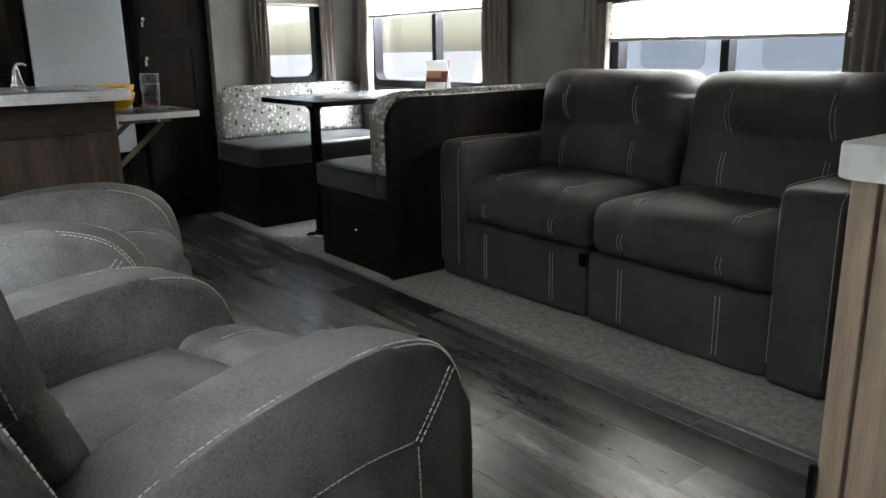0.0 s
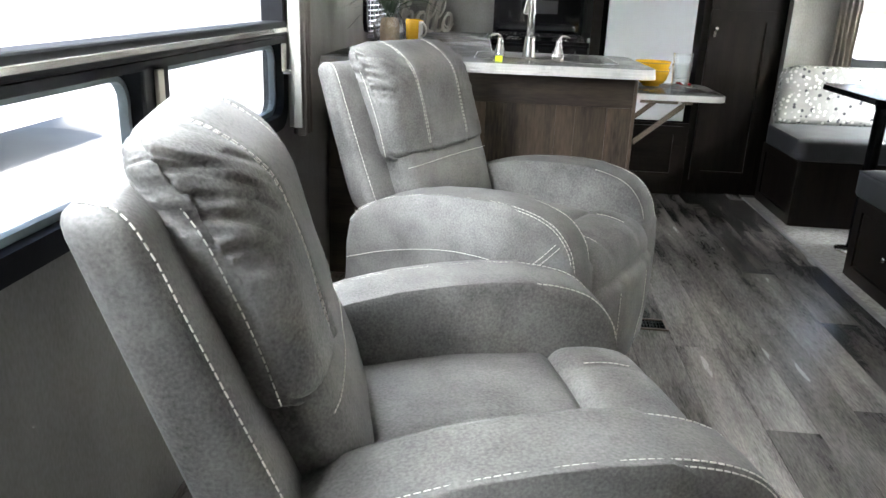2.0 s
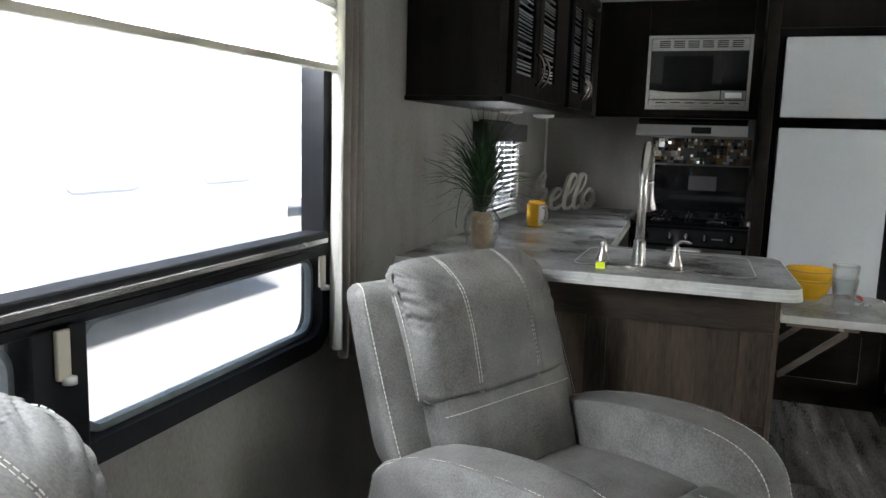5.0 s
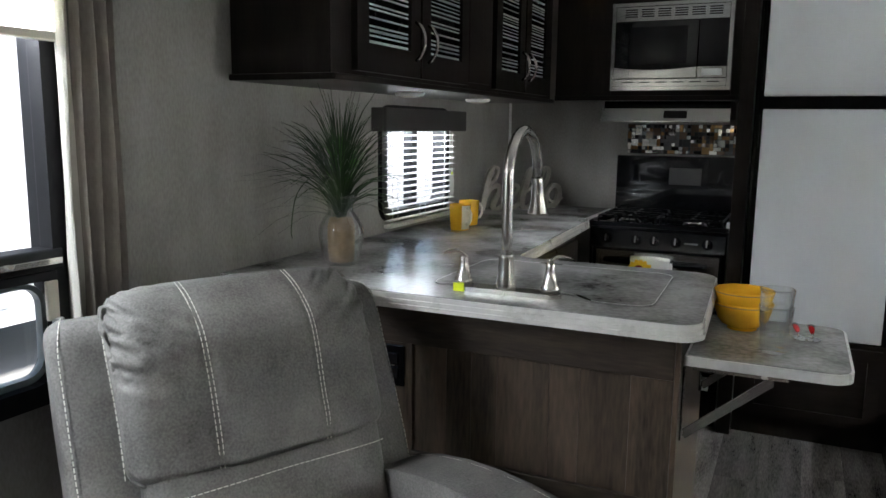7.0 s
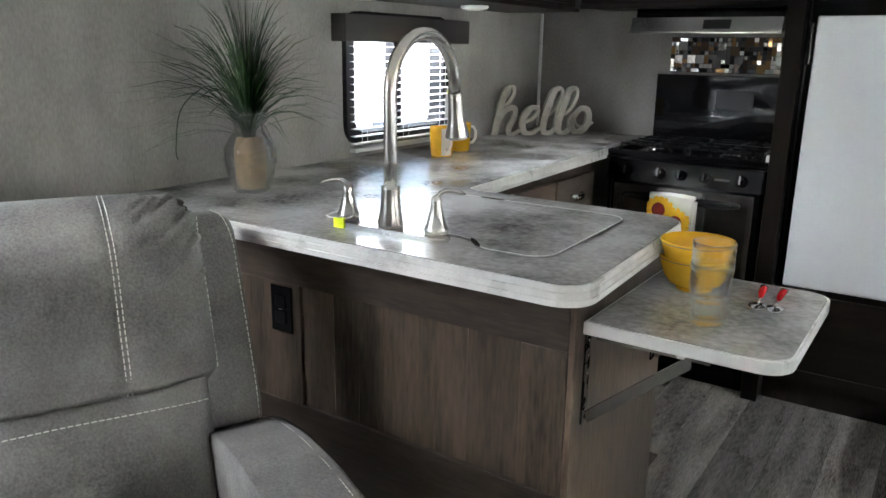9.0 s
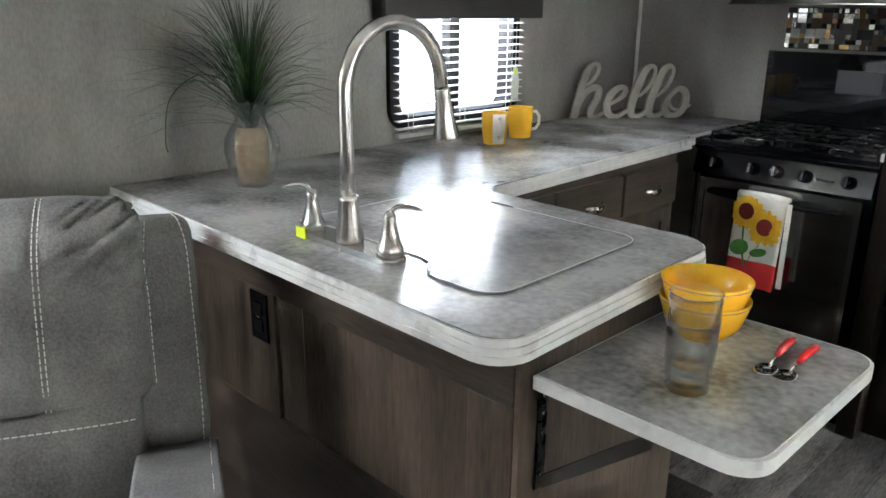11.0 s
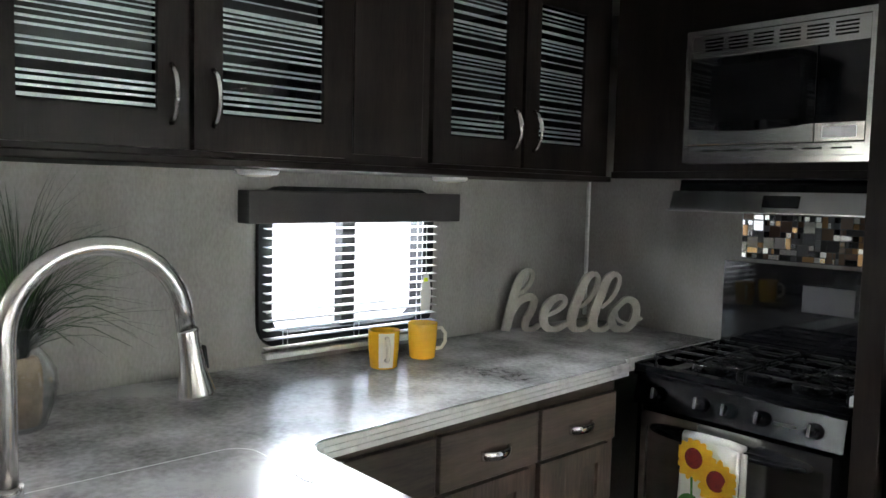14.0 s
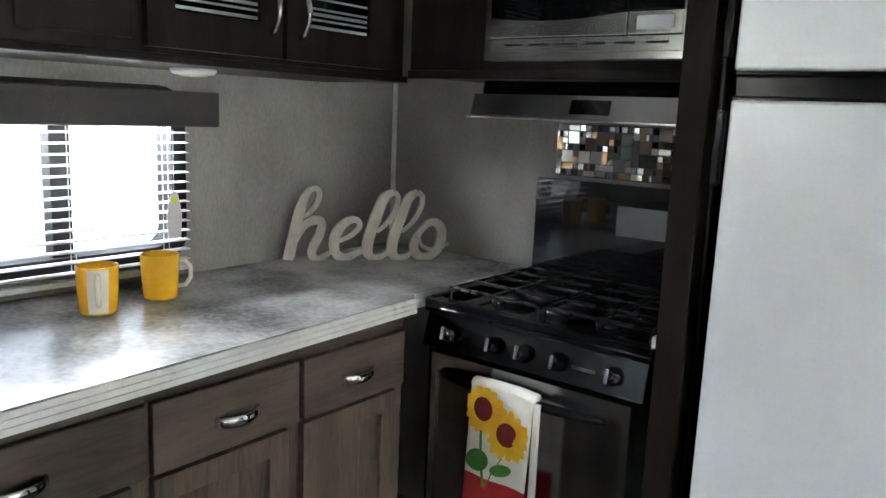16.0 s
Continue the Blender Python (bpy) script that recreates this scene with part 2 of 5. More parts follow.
def lathe(profile, steps=28, bm=None, centre=(0, 0, 0)):
    """Turns (radius, height) pairs round the z axis."""
    bm = bm or bmesh.new()
    cx, cy, cz = centre
    rings = []
    for r, z in profile:
        if r < 1e-5:
            rings.append([bm.verts.new((cx, cy, cz + z))])
        else:
            rings.append([bm.verts.new((cx + r * math.cos(2 * math.pi * i / steps), cy + r * math.sin(2 * math.pi * i / steps), cz + z)) for i in range(steps)])
    for a, b in zip(rings, rings[1:]):
        for i in range(steps):
            j = (i + 1) % steps
            if len(a) == 1 and len(b) > 1:
                bm.faces.new((a[0], b[i], b[j]))
            elif len(b) == 1 and len(a) > 1:
                bm.faces.new((a[i], a[j], b[0]))
            elif len(a) > 1:
                bm.faces.new((a[i], a[j], b[j], b[i]))
    return bm


def tube(points, radius, sides=8, bm=None, flat=1.0, radii=None, closed_ends=True):
    bm = bm or bmesh.new()
    pts = [Vector(p) for p in points]
    rings = []
    up = Vector((0, 0, 1))
    side = None
    for i, p in enumerate(pts):
        d = (pts[min(i + 1, len(pts) - 1)] - pts[max(i - 1, 0)]).normalized()
        if side is None:
            side = d.cross(up if abs(d.z) < 0.95 else Vector((0, 1, 0))).normalized()
        else:
            side = (side - d * side.dot(d)).normalized()
        top = side.cross(d)
        r = radii[i] if radii else radius
        rings.append([bm.verts.new(p + side * (r * math.cos(2 * math.pi * k / sides)) + top * (r * flat * math.sin(2 * math.pi * k / sides))) for k in range(sides)])
    for a, b in zip(rings, rings[1:]):
        for k in range(sides):
            bm.faces.new((a[k], a[(k + 1) % sides], b[(k + 1) % sides], b[k]))
    if closed_ends:
        bm.faces.new(rings[0])
        bm.faces.new(list(reversed(rings[-1])))
    return bm


def smooth_path(points, per=8):
    """A Catmull-Rom line through the points."""
    p = [Vector(q) for q in points]
    p = [2 * p[0] - p[1]] + p + [2 * p[-1] - p[-2]]
    out = []
    for i in range(1, len(p) - 2):
        for k in range(per):
            t = k / per
            out.append(0.5 * ((2 * p[i]) + (p[i + 1] - p[i - 1]) * t + (2 * p[i - 1] - 5 * p[i] + 4 * p[i + 1] - p[i + 2]) * t * t + (3 * p[i] - p[i - 1] - 3 * p[i + 1] + p[i + 2]) * t ** 3))
    out.append(p[-2])
    return out


def stitches(points, radius=0.0016, dash=0.011, gap=0.005, bm=None):
    """A row of thread dashes along a line."""
    bm = bm or bmesh.new()
    pts = smooth_path(points, 16)
    lengths = [0.0]
    for a, b in zip(pts, pts[1:]):
        lengths.append(lengths[-1] + (b - a).length)

    def place(s):
        s = min(max(s, 0), lengths[-1])
        i = int(np.searchsorted(lengths, s))
        i = min(max(i, 1), len(pts) - 1)
        span = lengths[i] - lengths[i - 1] or 1
        return pts[i - 1].lerp(pts[i], (s - lengths[i - 1]) / span)

    s = 0.0
    while s < lengths[-1] - dash * 0.5:
        tube([place(s), place(s + dash * 0.5), place(s + dash)], radius, 5, bm)
        s += dash + gap
    return bm


def soft_box(sx, sy, sz, r, n=10, shape=None, bm=None):
    """A box of that size about the origin with rounded edges, on a grid of n faces a side, then bent by shape(Vector)."""
    bm = bm or bmesh.new()
    h = Vector((sx / 2, sy / 2, sz / 2))
    cache = {}

    def vert(i, j, k):
        key = (i, j, k)
        if key not in cache:
            q = Vector([math.copysign(abs(2 * c / n - 1) ** 0.8, 2 * c / n - 1) for c in key])
            p = Vector((q.x * h.x, q.y * h.y, q.z * h.z))
            core = Vector([max(-(h[a] - r), min(h[a] - r, p[a])) for a in range(3)])
            off = p - core
            if off.length > 1e-9:
                m_ = max(abs(off[a]) / r for a in range(3))
                p = core + off.normalized() * r * min(m_, 1)
            cache[key] = bm.verts.new(shape(p) if shape else p)
        return cache[key]

    for a in range(n):
        for b in range(n):
            for e in (0, n):
                bm.faces.new((vert(e, a, b), vert(e, a + 1, b), vert(e, a + 1, b + 1), vert(e, a, b + 1)))
                bm.faces.new((vert(a, e, b), vert(a + 1, e, b), vert(a + 1, e, b + 1), vert(a, e, b + 1)))
                bm.faces.new((vert(a, b, e), vert(a + 1, b, e), vert(a + 1, b + 1, e), vert(a, b + 1, e)))
    return bm


def prism(outline, lo, hi, axis="y", bevel=0.0, segs=2, bm=None):
    """A flat outline of (a, b) pairs, extruded along an axis: y takes (x, z), x takes (y, z), z takes (x, y)."""
    bm = bm or bmesh.new()

    def at(a, b, c):
        return {"y": (a, c, b), "x": (c, a, b), "z": (a, b, c)}[axis]

    front = [bm.verts.new(at(a, b, lo)) for a, b in outline]
    back = [bm.verts.new(at(a, b, hi)) for a, b in outline]
    fs = [bm.faces.new(front), bm.faces.new(list(reversed(back)))]
    for i in range(len(outline)):
        j = (i + 1) % len(outline)
        fs.append(bm.faces.new((front[i], back[i], back[j], front[j])))
    if bevel:
        es = [e for e in {e for fc in fs[:2] for e in fc.edges}]
        bmesh.ops.bevel(bm, geom=es, offset=bevel, segments=segs, affect="EDGES", profile=0.5)
    return bm


def arc(cx, cy, r, a0, a1, n=6):
    return [(cx + r * math.cos(radians(a0 + (a1 - a0) * i / n)), cy + r * math.sin(radians(a0 + (a1 - a0) * i / n))) for i in range(n + 1)]


def rounded(x0, x1, y0, y1, r, n=5):
    return arc(x1 - r, y0 + r, r, -90, 0, n) + arc(x1 - r, y1 - r, r, 0, 90, n) + arc(x0 + r, y1 - r, r, 90, 180, n) + arc(x0 + r, y0 + r, r, 180, 270, n)


def ring(outer, inner, lo, hi, axis, bm=None):
    """A frame between two outlines of equal count, extruded along an axis."""
    bm = bm or bmesh.new()

    def at(a, b, c):
        return {"y": (a, c, b), "x": (c, a, b), "z": (a, b, c)}[axis]

    loops = [[bm.verts.new(at(a, b, c)) for a, b in o] for o, c in ((outer, lo), (outer, hi), (inner, hi), (inner, lo))]
    n = len(outer)
    for k in range(4):
        p, q = loops[k], loops[(k + 1) % 4]
        for i in range(n):
            j = (i + 1) % n
            bm.faces.new((p[i], p[j], q[j], q[i]))
    return bm


def sew(parent, points, material="stitch", radius=0.0011):
    """One seam of thread dashes as a part of its own."""
    return part("stitching", stitches(points, radius, 0.0085, 0.0035), material, parent, "pale contrast stitching" if material == "stitch" else "grey stitching")


def structure(name, bm, material, label, category):
    return tagged(part(name, bm, material), label, category, kind="structure")


# ---- the large structure ----
WEST, NORTH, EAST, END, CEIL, SOUTH = 0.42, 6.90, 3.80, 6.48, 2.05, 0.45
T = 0.06
MAIN_EAST = 2.72


def wall_with_holes(name, axis, at, thick, a0, a1, z0, z1, holes, label):
    """A wall on the plane axis = at, with rectangular openings (a0, a1, z0, z1)."""
    bm = bmesh.new()
    cuts = sorted({a0, a1, *[h[0] for h in holes], *[h[1] for h in holes]})
    for p, q in zip(cuts, cuts[1:]):
        spans, low = [], z0
        for h in sorted(h for h in holes if h[0] <= p + 1e-6 and h[1] >= q - 1e-6):
            spans.append((low, h[2]))
            low = h[3]
        spans.append((low, z1))
        for s, e in spans:
            if axis == "x":
                add_box(bm, min(at, at + thick), max(at, at + thick), p, q, s, e)
            else:
                add_box(bm, p, q, min(at, at + thick), max(at, at + thick), s, e)
    return structure(name, bm, "wall", label, "wall")


# The wide window's south stretch is unseen, added to let in more light.
BIG = (1.30, 4.10, 0.74, 1.66)
KWIN = (5.50, 6.07, 0.97, 1.37)
W2 = (5.02, 6.22, 0.81, 1.50)
WS = (2.98, 4.10, 0.80, 1.45)
W1 = (3.08, 3.50, 0.84, 1.42)
wall_with_holes("wall_west", "x", WEST, -T, SOUTH, NORTH + T, 0, CEIL, [BIG, KWIN], "pale grey-beige textured vinyl side wall with windows")
wall_with_holes("wall_north", "y", NORTH, T, WEST, MAIN_EAST + 0.09, 0, CEIL, [], "pale grey-beige vinyl wall behind the kitchen")
wall_with_holes("wall_slide_east", "x", EAST, T, 2.25, END, 0, CEIL, [W2, WS], "pale grey slide-out wall with two wide windows")
wall_with_holes("wall_slide_end", "y", END, T, MAIN_EAST + 0.03, EAST + T, 0, CEIL, [W1], "pale grey slide-out end wall with a narrow window")
wall_with_holes("wall_slide_south", "y", 2.25, -T, MAIN_EAST, EAST + T, 0, CEIL, [], "pale grey slide-out end wall beside the sofa")
wall_with_holes("wall_slide_jamb", "x", MAIN_EAST + 0.036, 0.05, END + T, NORTH, 0, CEIL, [], "pale grey slide-out jamb beside the pantry")
wall_with_holes("wall_east", "x", MAIN_EAST, T, SOUTH, 2.25 - T, 0, CEIL, [], "pale grey-beige vinyl side wall")
wall_with_holes("wall_south", "y", SOUTH, -T, WEST - T, MAIN_EAST + T, 0, CEIL, [], "pale grey-beige vinyl rear wall")
structure("ceiling", box(WEST - T, EAST + T, SOUTH - T, NORTH + T, CEIL, CEIL + 0.05), "ceiling", "white flat ceiling panels with thin seams", "ceiling")
structure("floor", box(WEST - T, EAST + T, SOUTH - T, NORTH + T, -0.06, -0.003), "plank_joint", "grey-brown wood-look vinyl plank floor", "floor")
structure("carpet", box(2.66, EAST, 2.25, END, -0.003, 0.004), "carpet", "speckled grey-beige carpet in the slide-out", "carpet")
structure("trim_carpet_edge", box(2.636, 2.66, 2.25, END, -0.003, 0.006, 0.003), "strip", "worn grey metal strip along the carpet edge", "trim")
for y_ in (5.2, 6.15):
    structure("trim_ceiling_seam", box(WEST, EAST, y_, y_ + 0.03, CEIL - 0.003, CEIL - 0.0005), "ceiling", "white ceiling seam strip", "trim")
structure("trim_corner", box(WEST + 0.001, WEST + 0.012, NORTH - 0.012, NORTH - 0.001, 0.92, 1.44), "counter_edge", "pale corner bead on the kitchen walls", "trim")


def window(name, axis, at, side, hole, label, radius=0.06, depth=0.05, face=0.035, out=None):
    """A black framed window in the opening; side is the way into the room."""
    a0, a1, z0, z1 = hole
    ob = thing(name, label, "window", kind="structure")
    lo, hi = sorted((at - side * depth, at + side * 0.018))
    o = rounded(a0 - 0.02, a1 + 0.02, z0 - 0.02, z1 + 0.02, radius + 0.02)
    i = rounded(a0 + face - 0.01, a1 - face + 0.01, z0 + face - 0.01, z1 - face + 0.01, radius)
    part("window_frame", ring(o, i, lo, hi, axis), "frame", ob, smooth=False)
    return ob


def pane(parent, axis, at, a0, a1, z0, z1):
    b_ = box(at - 0.002, at + 0.002, a0, a1, z0, z1) if axis == "x" else box(a0, a1, at - 0.002, at + 0.002, z0, z1)
    ob = part("pane", b_, "glass", parent)
    ob.visible_shadow = False
    return ob


win = window("window_1", "x", WEST, 1, BIG, "wide black-framed window with lower sliding vents behind the recliners")
part("rail", box(WEST - 0.04, WEST + 0.022, BIG[0], BIG[1], 1.005, 1.05, 0.006), "frame", win)
part("rail", box(WEST + 0.0225, WEST + 0.028, BIG[0] + 0.01, BIG[1] - 0.01, 1.018, 1.032, 0.002), "nickel", win, "bare aluminium rail")
part("rail", box(WEST - 0.03, WEST + 0.020, BIG[0] + 0.02, BIG[1] - 0.02, 0.985, 1.0045, 0.002), "frame", win)
for a0_, a1_ in ((BIG[0] + 0.03, 3.12), (3.25, BIG[1] - 0.03)):
    part("sash", ring(rounded(a0_, a1_, 0.765, 0.98, 0.05), rounded(a0_ + 0.012, a1_ - 0.012, 0.779, 0.97, 0.042), WEST - 0.03, WEST - 0.008, "x"), "sash", win, "grey sliding sash")
part("mullion", box(WEST - 0.04, WEST + 0.02, 3.125, 3.245, 0.75, 1.0, 0.006), "frame", win)
pane(win, "x", WEST - 0.02, BIG[0], BIG[1], 1.04, BIG[3])
pane(win, "x", WEST - 0.025, BIG[0], 3.14, BIG[2], 1.0)
pane(win, "x", WEST - 0.025, 3.22, BIG[1], BIG[2], 1.0)
for y_ in (3.185, 4.06):
    la = part("latch", box(WEST + 0.02, WEST + 0.03, y_ - 0.014, y_ + 0.014, 0.90, 0.985, 0.003), "cream", win, "cream window latch")
    part("latch_tip", lathe([(0, 0), (0.012, 0), (0.012, 0.012), (0, 0.014)], 12, centre=(WEST + 0.032, y_ + 0.006, 0.892)), "white", la, smooth=True)

win = window("window_2", "x", WEST, 1, KWIN, "small black-framed kitchen window with rounded corners", 0.05, face=0.03)
part("mullion", box(WEST - 0.04, WEST + 0.0, 5.757, 5.803, KWIN[2], KWIN[3]), "frame", win)
pane(win, "x", WEST - 0.03, KWIN[0], KWIN[1], KWIN[2], KWIN[3])
win = window("window_3", "x", EAST, -1, W2, "black-framed dinette window with a sliding pane")
part("mullion", box(EAST - 0.018, EAST + 0.04, 5.50, 5.54, W2[2], W2[3]), "frame", win)
pane(win, "x", EAST + 0.025, W2[0], W2[1], W2[2], W2[3])
win = window("window_4", "x", EAST, -1, WS, "black-framed window behind the sofa")
part("mullion", box(EAST - 0.018, EAST + 0.04, 3.49, 3.53, WS[2], WS[3]), "frame", win)
pane(win, "x", EAST + 0.025, WS[0], WS[1], WS[2], WS[3])
win = window("window_5", "y", END, -1, W1, "narrow black-framed window beside the dinette")
pane(win, "y", END + 0.025, W1[0], W1[1], W1[2], W1[3])


# ---- living area: recliners ----
def recliner(at, label):
    """A suede recliner that faces +x, standing on the origin."""
    ob = thing("recliner", label, "recliner chair", at, group="suede recliners")
    part("base", box(-0.24, 0.30, -0.24, 0.24, 0.0, 0.14, 0.01), "black", ob, "black steel base")
    side = [(-0.345, 0.05), (-0.36, 0.25), (-0.36, 0.42), (-0.345, 0.49), (-0.30, 0.536), (-0.235, 0.568), (-0.165, 0.591), (-0.07, 0.611), (0.03, 0.622), (0.11, 0.626), (0.19, 0.624), (0.26, 0.612), (0.312, 0.592), (0.348, 0.562), (0.375, 0.52), (0.39, 0.46), (0.396, 0.38), (0.396, 0.2), (0.39, 0.05)]
    crest = []
    for i in range(3, 16):
        (xa, za), (xb, zb) = side[i - 1], side[i + 1]
        n = Vector((za - zb, xb - xa)).normalized()
        n = n if n.y > 0 or i > 13 else -n
        crest.append((side[i][0], side[i][1], n.x, n.y))
    inner, outer, soft = 0.235, 0.372, 0.026
    for s in (-1, 1):
        lo, hi = sorted((inner * s, outer * s))
        arm = part("armrest", prism(side, lo, hi, "y", soft, 4), "suede", ob, smooth=True)
        for edge, inset in ((outer, -0.0075), (outer, -0.0145), (inner, 0.010)):
            drop = soft - math.sqrt(soft ** 2 - (soft - abs(inset)) ** 2) - 0.0012
            sew(arm, [(x - nx * drop, (edge + inset) * s, z - nz * drop) for x, z, nx, nz in crest], radius=0.0012)
        yo = (outer + 0.0012) * s
        sew(arm, [(-0.345, yo, 0.372), (-0.2, yo, 0.421), (-0.02, yo, 0.46), (0.12, yo, 0.466), (0.245, yo, 0.452)], radius=0.0012)
        for d in (0.0, 0.011):
            sew(arm, [(0.245 + d, yo, 0.452 - d * 0.6), (0.295 + d, yo, 0.502 - d * 0.6), (0.338 + d * 0.9, yo, 0.551 - d * 0.8)], radius=0.0012)
        sew(arm, [(0.250, yo, 0.44), (0.258, yo, 0.25), (0.262, yo, 0.07)], radius=0.0012)

    def seat_shape(p):
        q = p.copy()
        if p.z > 0:
            q.z += 0.016 * max(0, 1 - (p.y / 0.24) ** 2) * max(0, 1 - (p.x / 0.26) ** 2)
            q.z += 0.003 * noise.noise(Vector((p.x * 9, p.y * 9, 3)))
        q.z -= 0.018 * max(0, -p.x / 0.2)
        return q + Vector((0.015, 0, 0.412))

    part("seat", soft_box(0.43, 0.475, 0.15, 0.035, 16, seat_shape), "suede", ob, smooth=True)

    def roll_shape(p):
        q = p.copy()
        if p.z > 0:
            q.z += 0.014 * max(0, 1 - (p.y / 0.24) ** 2)
            q.z -= 0.007 * math.exp(-((abs(p.y) - 0.115) / 0.012) ** 2)
        bend = max(0.0, p.x + 0.03)
        q.z -= 2.3 * bend * bend
        return q + Vector((0.315, 0, 0.423))

    roll = part("front_roll", soft_box(0.205, 0.475, 0.15, 0.05, 30, roll_shape), "suede", ob, smooth=True)
    for s in (-1, 1):
        sew(roll, [roll_shape(Vector((x_, s * 0.122, 0.075))) + Vector((0, 0, 0.002)) for x_ in (-0.05, -0.02, 0.01, 0.04)])

    def foot_shape(p):
        swell = 0.03 * max(0, 1 - (p.y / 0.24) ** 2) * (1 if p.x > 0 else 0)
        swell -= 0.006 * (1 if p.x > 0 else 0) * math.exp(-((abs(p.y) - 0.115) / 0.012) ** 2)
        return p + Vector((0.385 + swell - 0.12 * max(0, -p.z), 0, 0.235))

    foot = part("footrest", soft_box(0.08, 0.465, 0.33, 0.038, 26, foot_shape), "suede", ob, smooth=True)
    for s in (-1, 1):
        sew(foot, [foot_shape(Vector((0.04, s * 0.122, z_))) + Vector((0.002, 0, 0)) for z_ in (0.12, 0.06, 0.0, -0.06, -0.12)])

    def front(z):
        return -0.267 - (z - 0.596) * 0.405

    def shell_shape(p):
        z = 0.725 + p.z
        thick = 0.112 - 0.075 * max(0.0, z - 0.5)
        wide = 0.985 - 0.06 * max(0, z - 0.75) - 0.5 * max(0.0, 0.57 - z)
        return Vector((front(z) - thick / 2 + p.x * thick / 0.10 - 0.06 * max(0, z - 0.9), p.y * wide, z))

    part("lower_back", box(-0.36, -0.24, -0.30, 0.30, 0.06, 0.56, 0.02), "suede", ob)
    shell = part("back_shell", soft_box(0.10, 0.735, 0.435, 0.036, 20, shell_shape), "suede", ob, smooth=True)
    for s in (-1, 1):
        line = [shell_shape(Vector((0.046, s * 0.352, z_))) + Vector((0.001, s * 0.003, 0)) for z_ in (-0.17, -0.1, 0.0, 0.1, 0.17)]
        sew(shell, line + [shell_shape(Vector((0.03, s * 0.345, 0.208))) + Vector((0, 0, 0.004)), shell_shape(Vector((-0.02, s * 0.33, 0.2175))) + Vector((0, 0, 0.002))], radius=0.0012)

    half = 0.272

    def cushion_shape(p):
        u, t = p.y / half, (p.x + 0.07) / 0.14
        v = (p.z + 0.18) / 0.36
        z = 0.648 + 0.352 * v
        face = max(0.0, min(1.0, (t - 0.5) * 4))
        fore = -0.203 - 0.30 * (z - 0.66) - 6.4 * max(0.0, z - 0.89) ** 2 - 0.03 * max(0.0, 0.69 - z) / 0.04
        aft = front(z) - 0.015 if z < 0.93 else front(0.93) - 0.015 - 0.5 * (z - 0.93)
        x = aft + (fore - aft) * t
        x += face * (0.014 * max(0, 1 - u * u) - 0.018 * u ** 4)
        for seam in (-0.12, 0.108):
            x -= 0.006 * face * math.exp(-((p.y - seam) / 0.010) ** 2)
        edge = max(0.0, (abs(u) - 0.3) / 0.7)
        gather = noise.noise(Vector((z * 64 - abs(u) * 9 + 4 * math.copysign(1, u), t * 1.5, u * 2)))
        upper = max(0.0, min(1.0, (z - 0.80) / 0.1))
        lower = max(0.0, min(1.0, (0.70 - z) / 0.04)) * max(0.0, (abs(u) - 0.75) / 0.25)
        crease = max(0.0, 1 - abs(gather) / 0.2)
        pull = (0.006 * gather - 0.012 * crease) * (edge ** 1.1 * upper + lower)
        soft_fold = 0.006 * noise.noise(Vector((p.y * 7, z * 9, 11)))
        crown = -0.03 * max(0.0, 0.45 - t) * max(0.0, z - 0.9) / 0.1 - 0.012 * u ** 4 * upper + 0.010 * (1 - u * u) * max(0.0, 0.69 - z) / 0.04
        return Vector((x + pull * face + soft_fold * face, p.y * (1 + 0.01 * upper) + pull * 0.7 * edge * math.copysign(1, u), z + crown + pull * 0.6 * upper * edge))

    cush = part("back_cushion", soft_box(0.14, half * 2, 0.36, 0.05, 64, cushion_shape), "suede", ob, smooth=True)
    for seam in (-0.12, 0.108):
        for d in (-0.004, 0.004):
            sew(cush, [cushion_shape(Vector((0.069, seam + d, v))) + Vector((0.003, 0, 0.0005)) for v in (-0.15, -0.1, -0.05, 0, 0.05, 0.09, 0.12)] + [cushion_shape(Vector((0.055, seam + d, 0.158))) + Vector((0.002, 0, 0.003)), cushion_shape(Vector((0.02, seam + d, 0.178))) + Vector((0, 0, 0.003))])
    for s in (-1, 1):
        sew(cush, [cushion_shape(Vector((-0.01, s * half, v))) + Vector((0, s * 0.003, 0)) for v in (-0.15, -0.08, 0, 0.08, 0.14)])

    def lumbar_shape(p):
        z = 0.575 + p.z
        u, v = p.y / 0.24, p.z / 0.14
        puff = (0.03 * max(0, 1 - u ** 4) * max(0, 1 - v * v) + 0.004 * noise.noise(Vector((p.y * 12, p.z * 14, 5)))) * (1 if p.x > 0 else 0)
        return Vector((-0.246 - (z - 0.6) * 0.3 + p.x + puff, p.y, z))

    lum = part("lumbar_cushion", soft_box(0.10, 0.50, 0.28, 0.04, 24, lumbar_shape), "suede", ob, smooth=True)
    sew(lum, [(-0.2095 + 0.0215 * max(0.0, 1 - (y_ / 0.24) ** 4), y_, 0.656 - 0.012 * (y_ / 0.26) ** 2) for y_ in (-0.245, -0.2, -0.1, 0, 0.1, 0.2, 0.245)])
    return ob


first = recliner(pose(1.098, 2.788, 0, 0, 0, 15), "grey suede recliner with pale stitching, upright beside the window")
second = copy_thing(first, pose(1.157, 4.043, 0, 0, 0, -25.8))
tagged(second, "grey suede recliner with pale stitching, turned beside the kitchen peninsula")


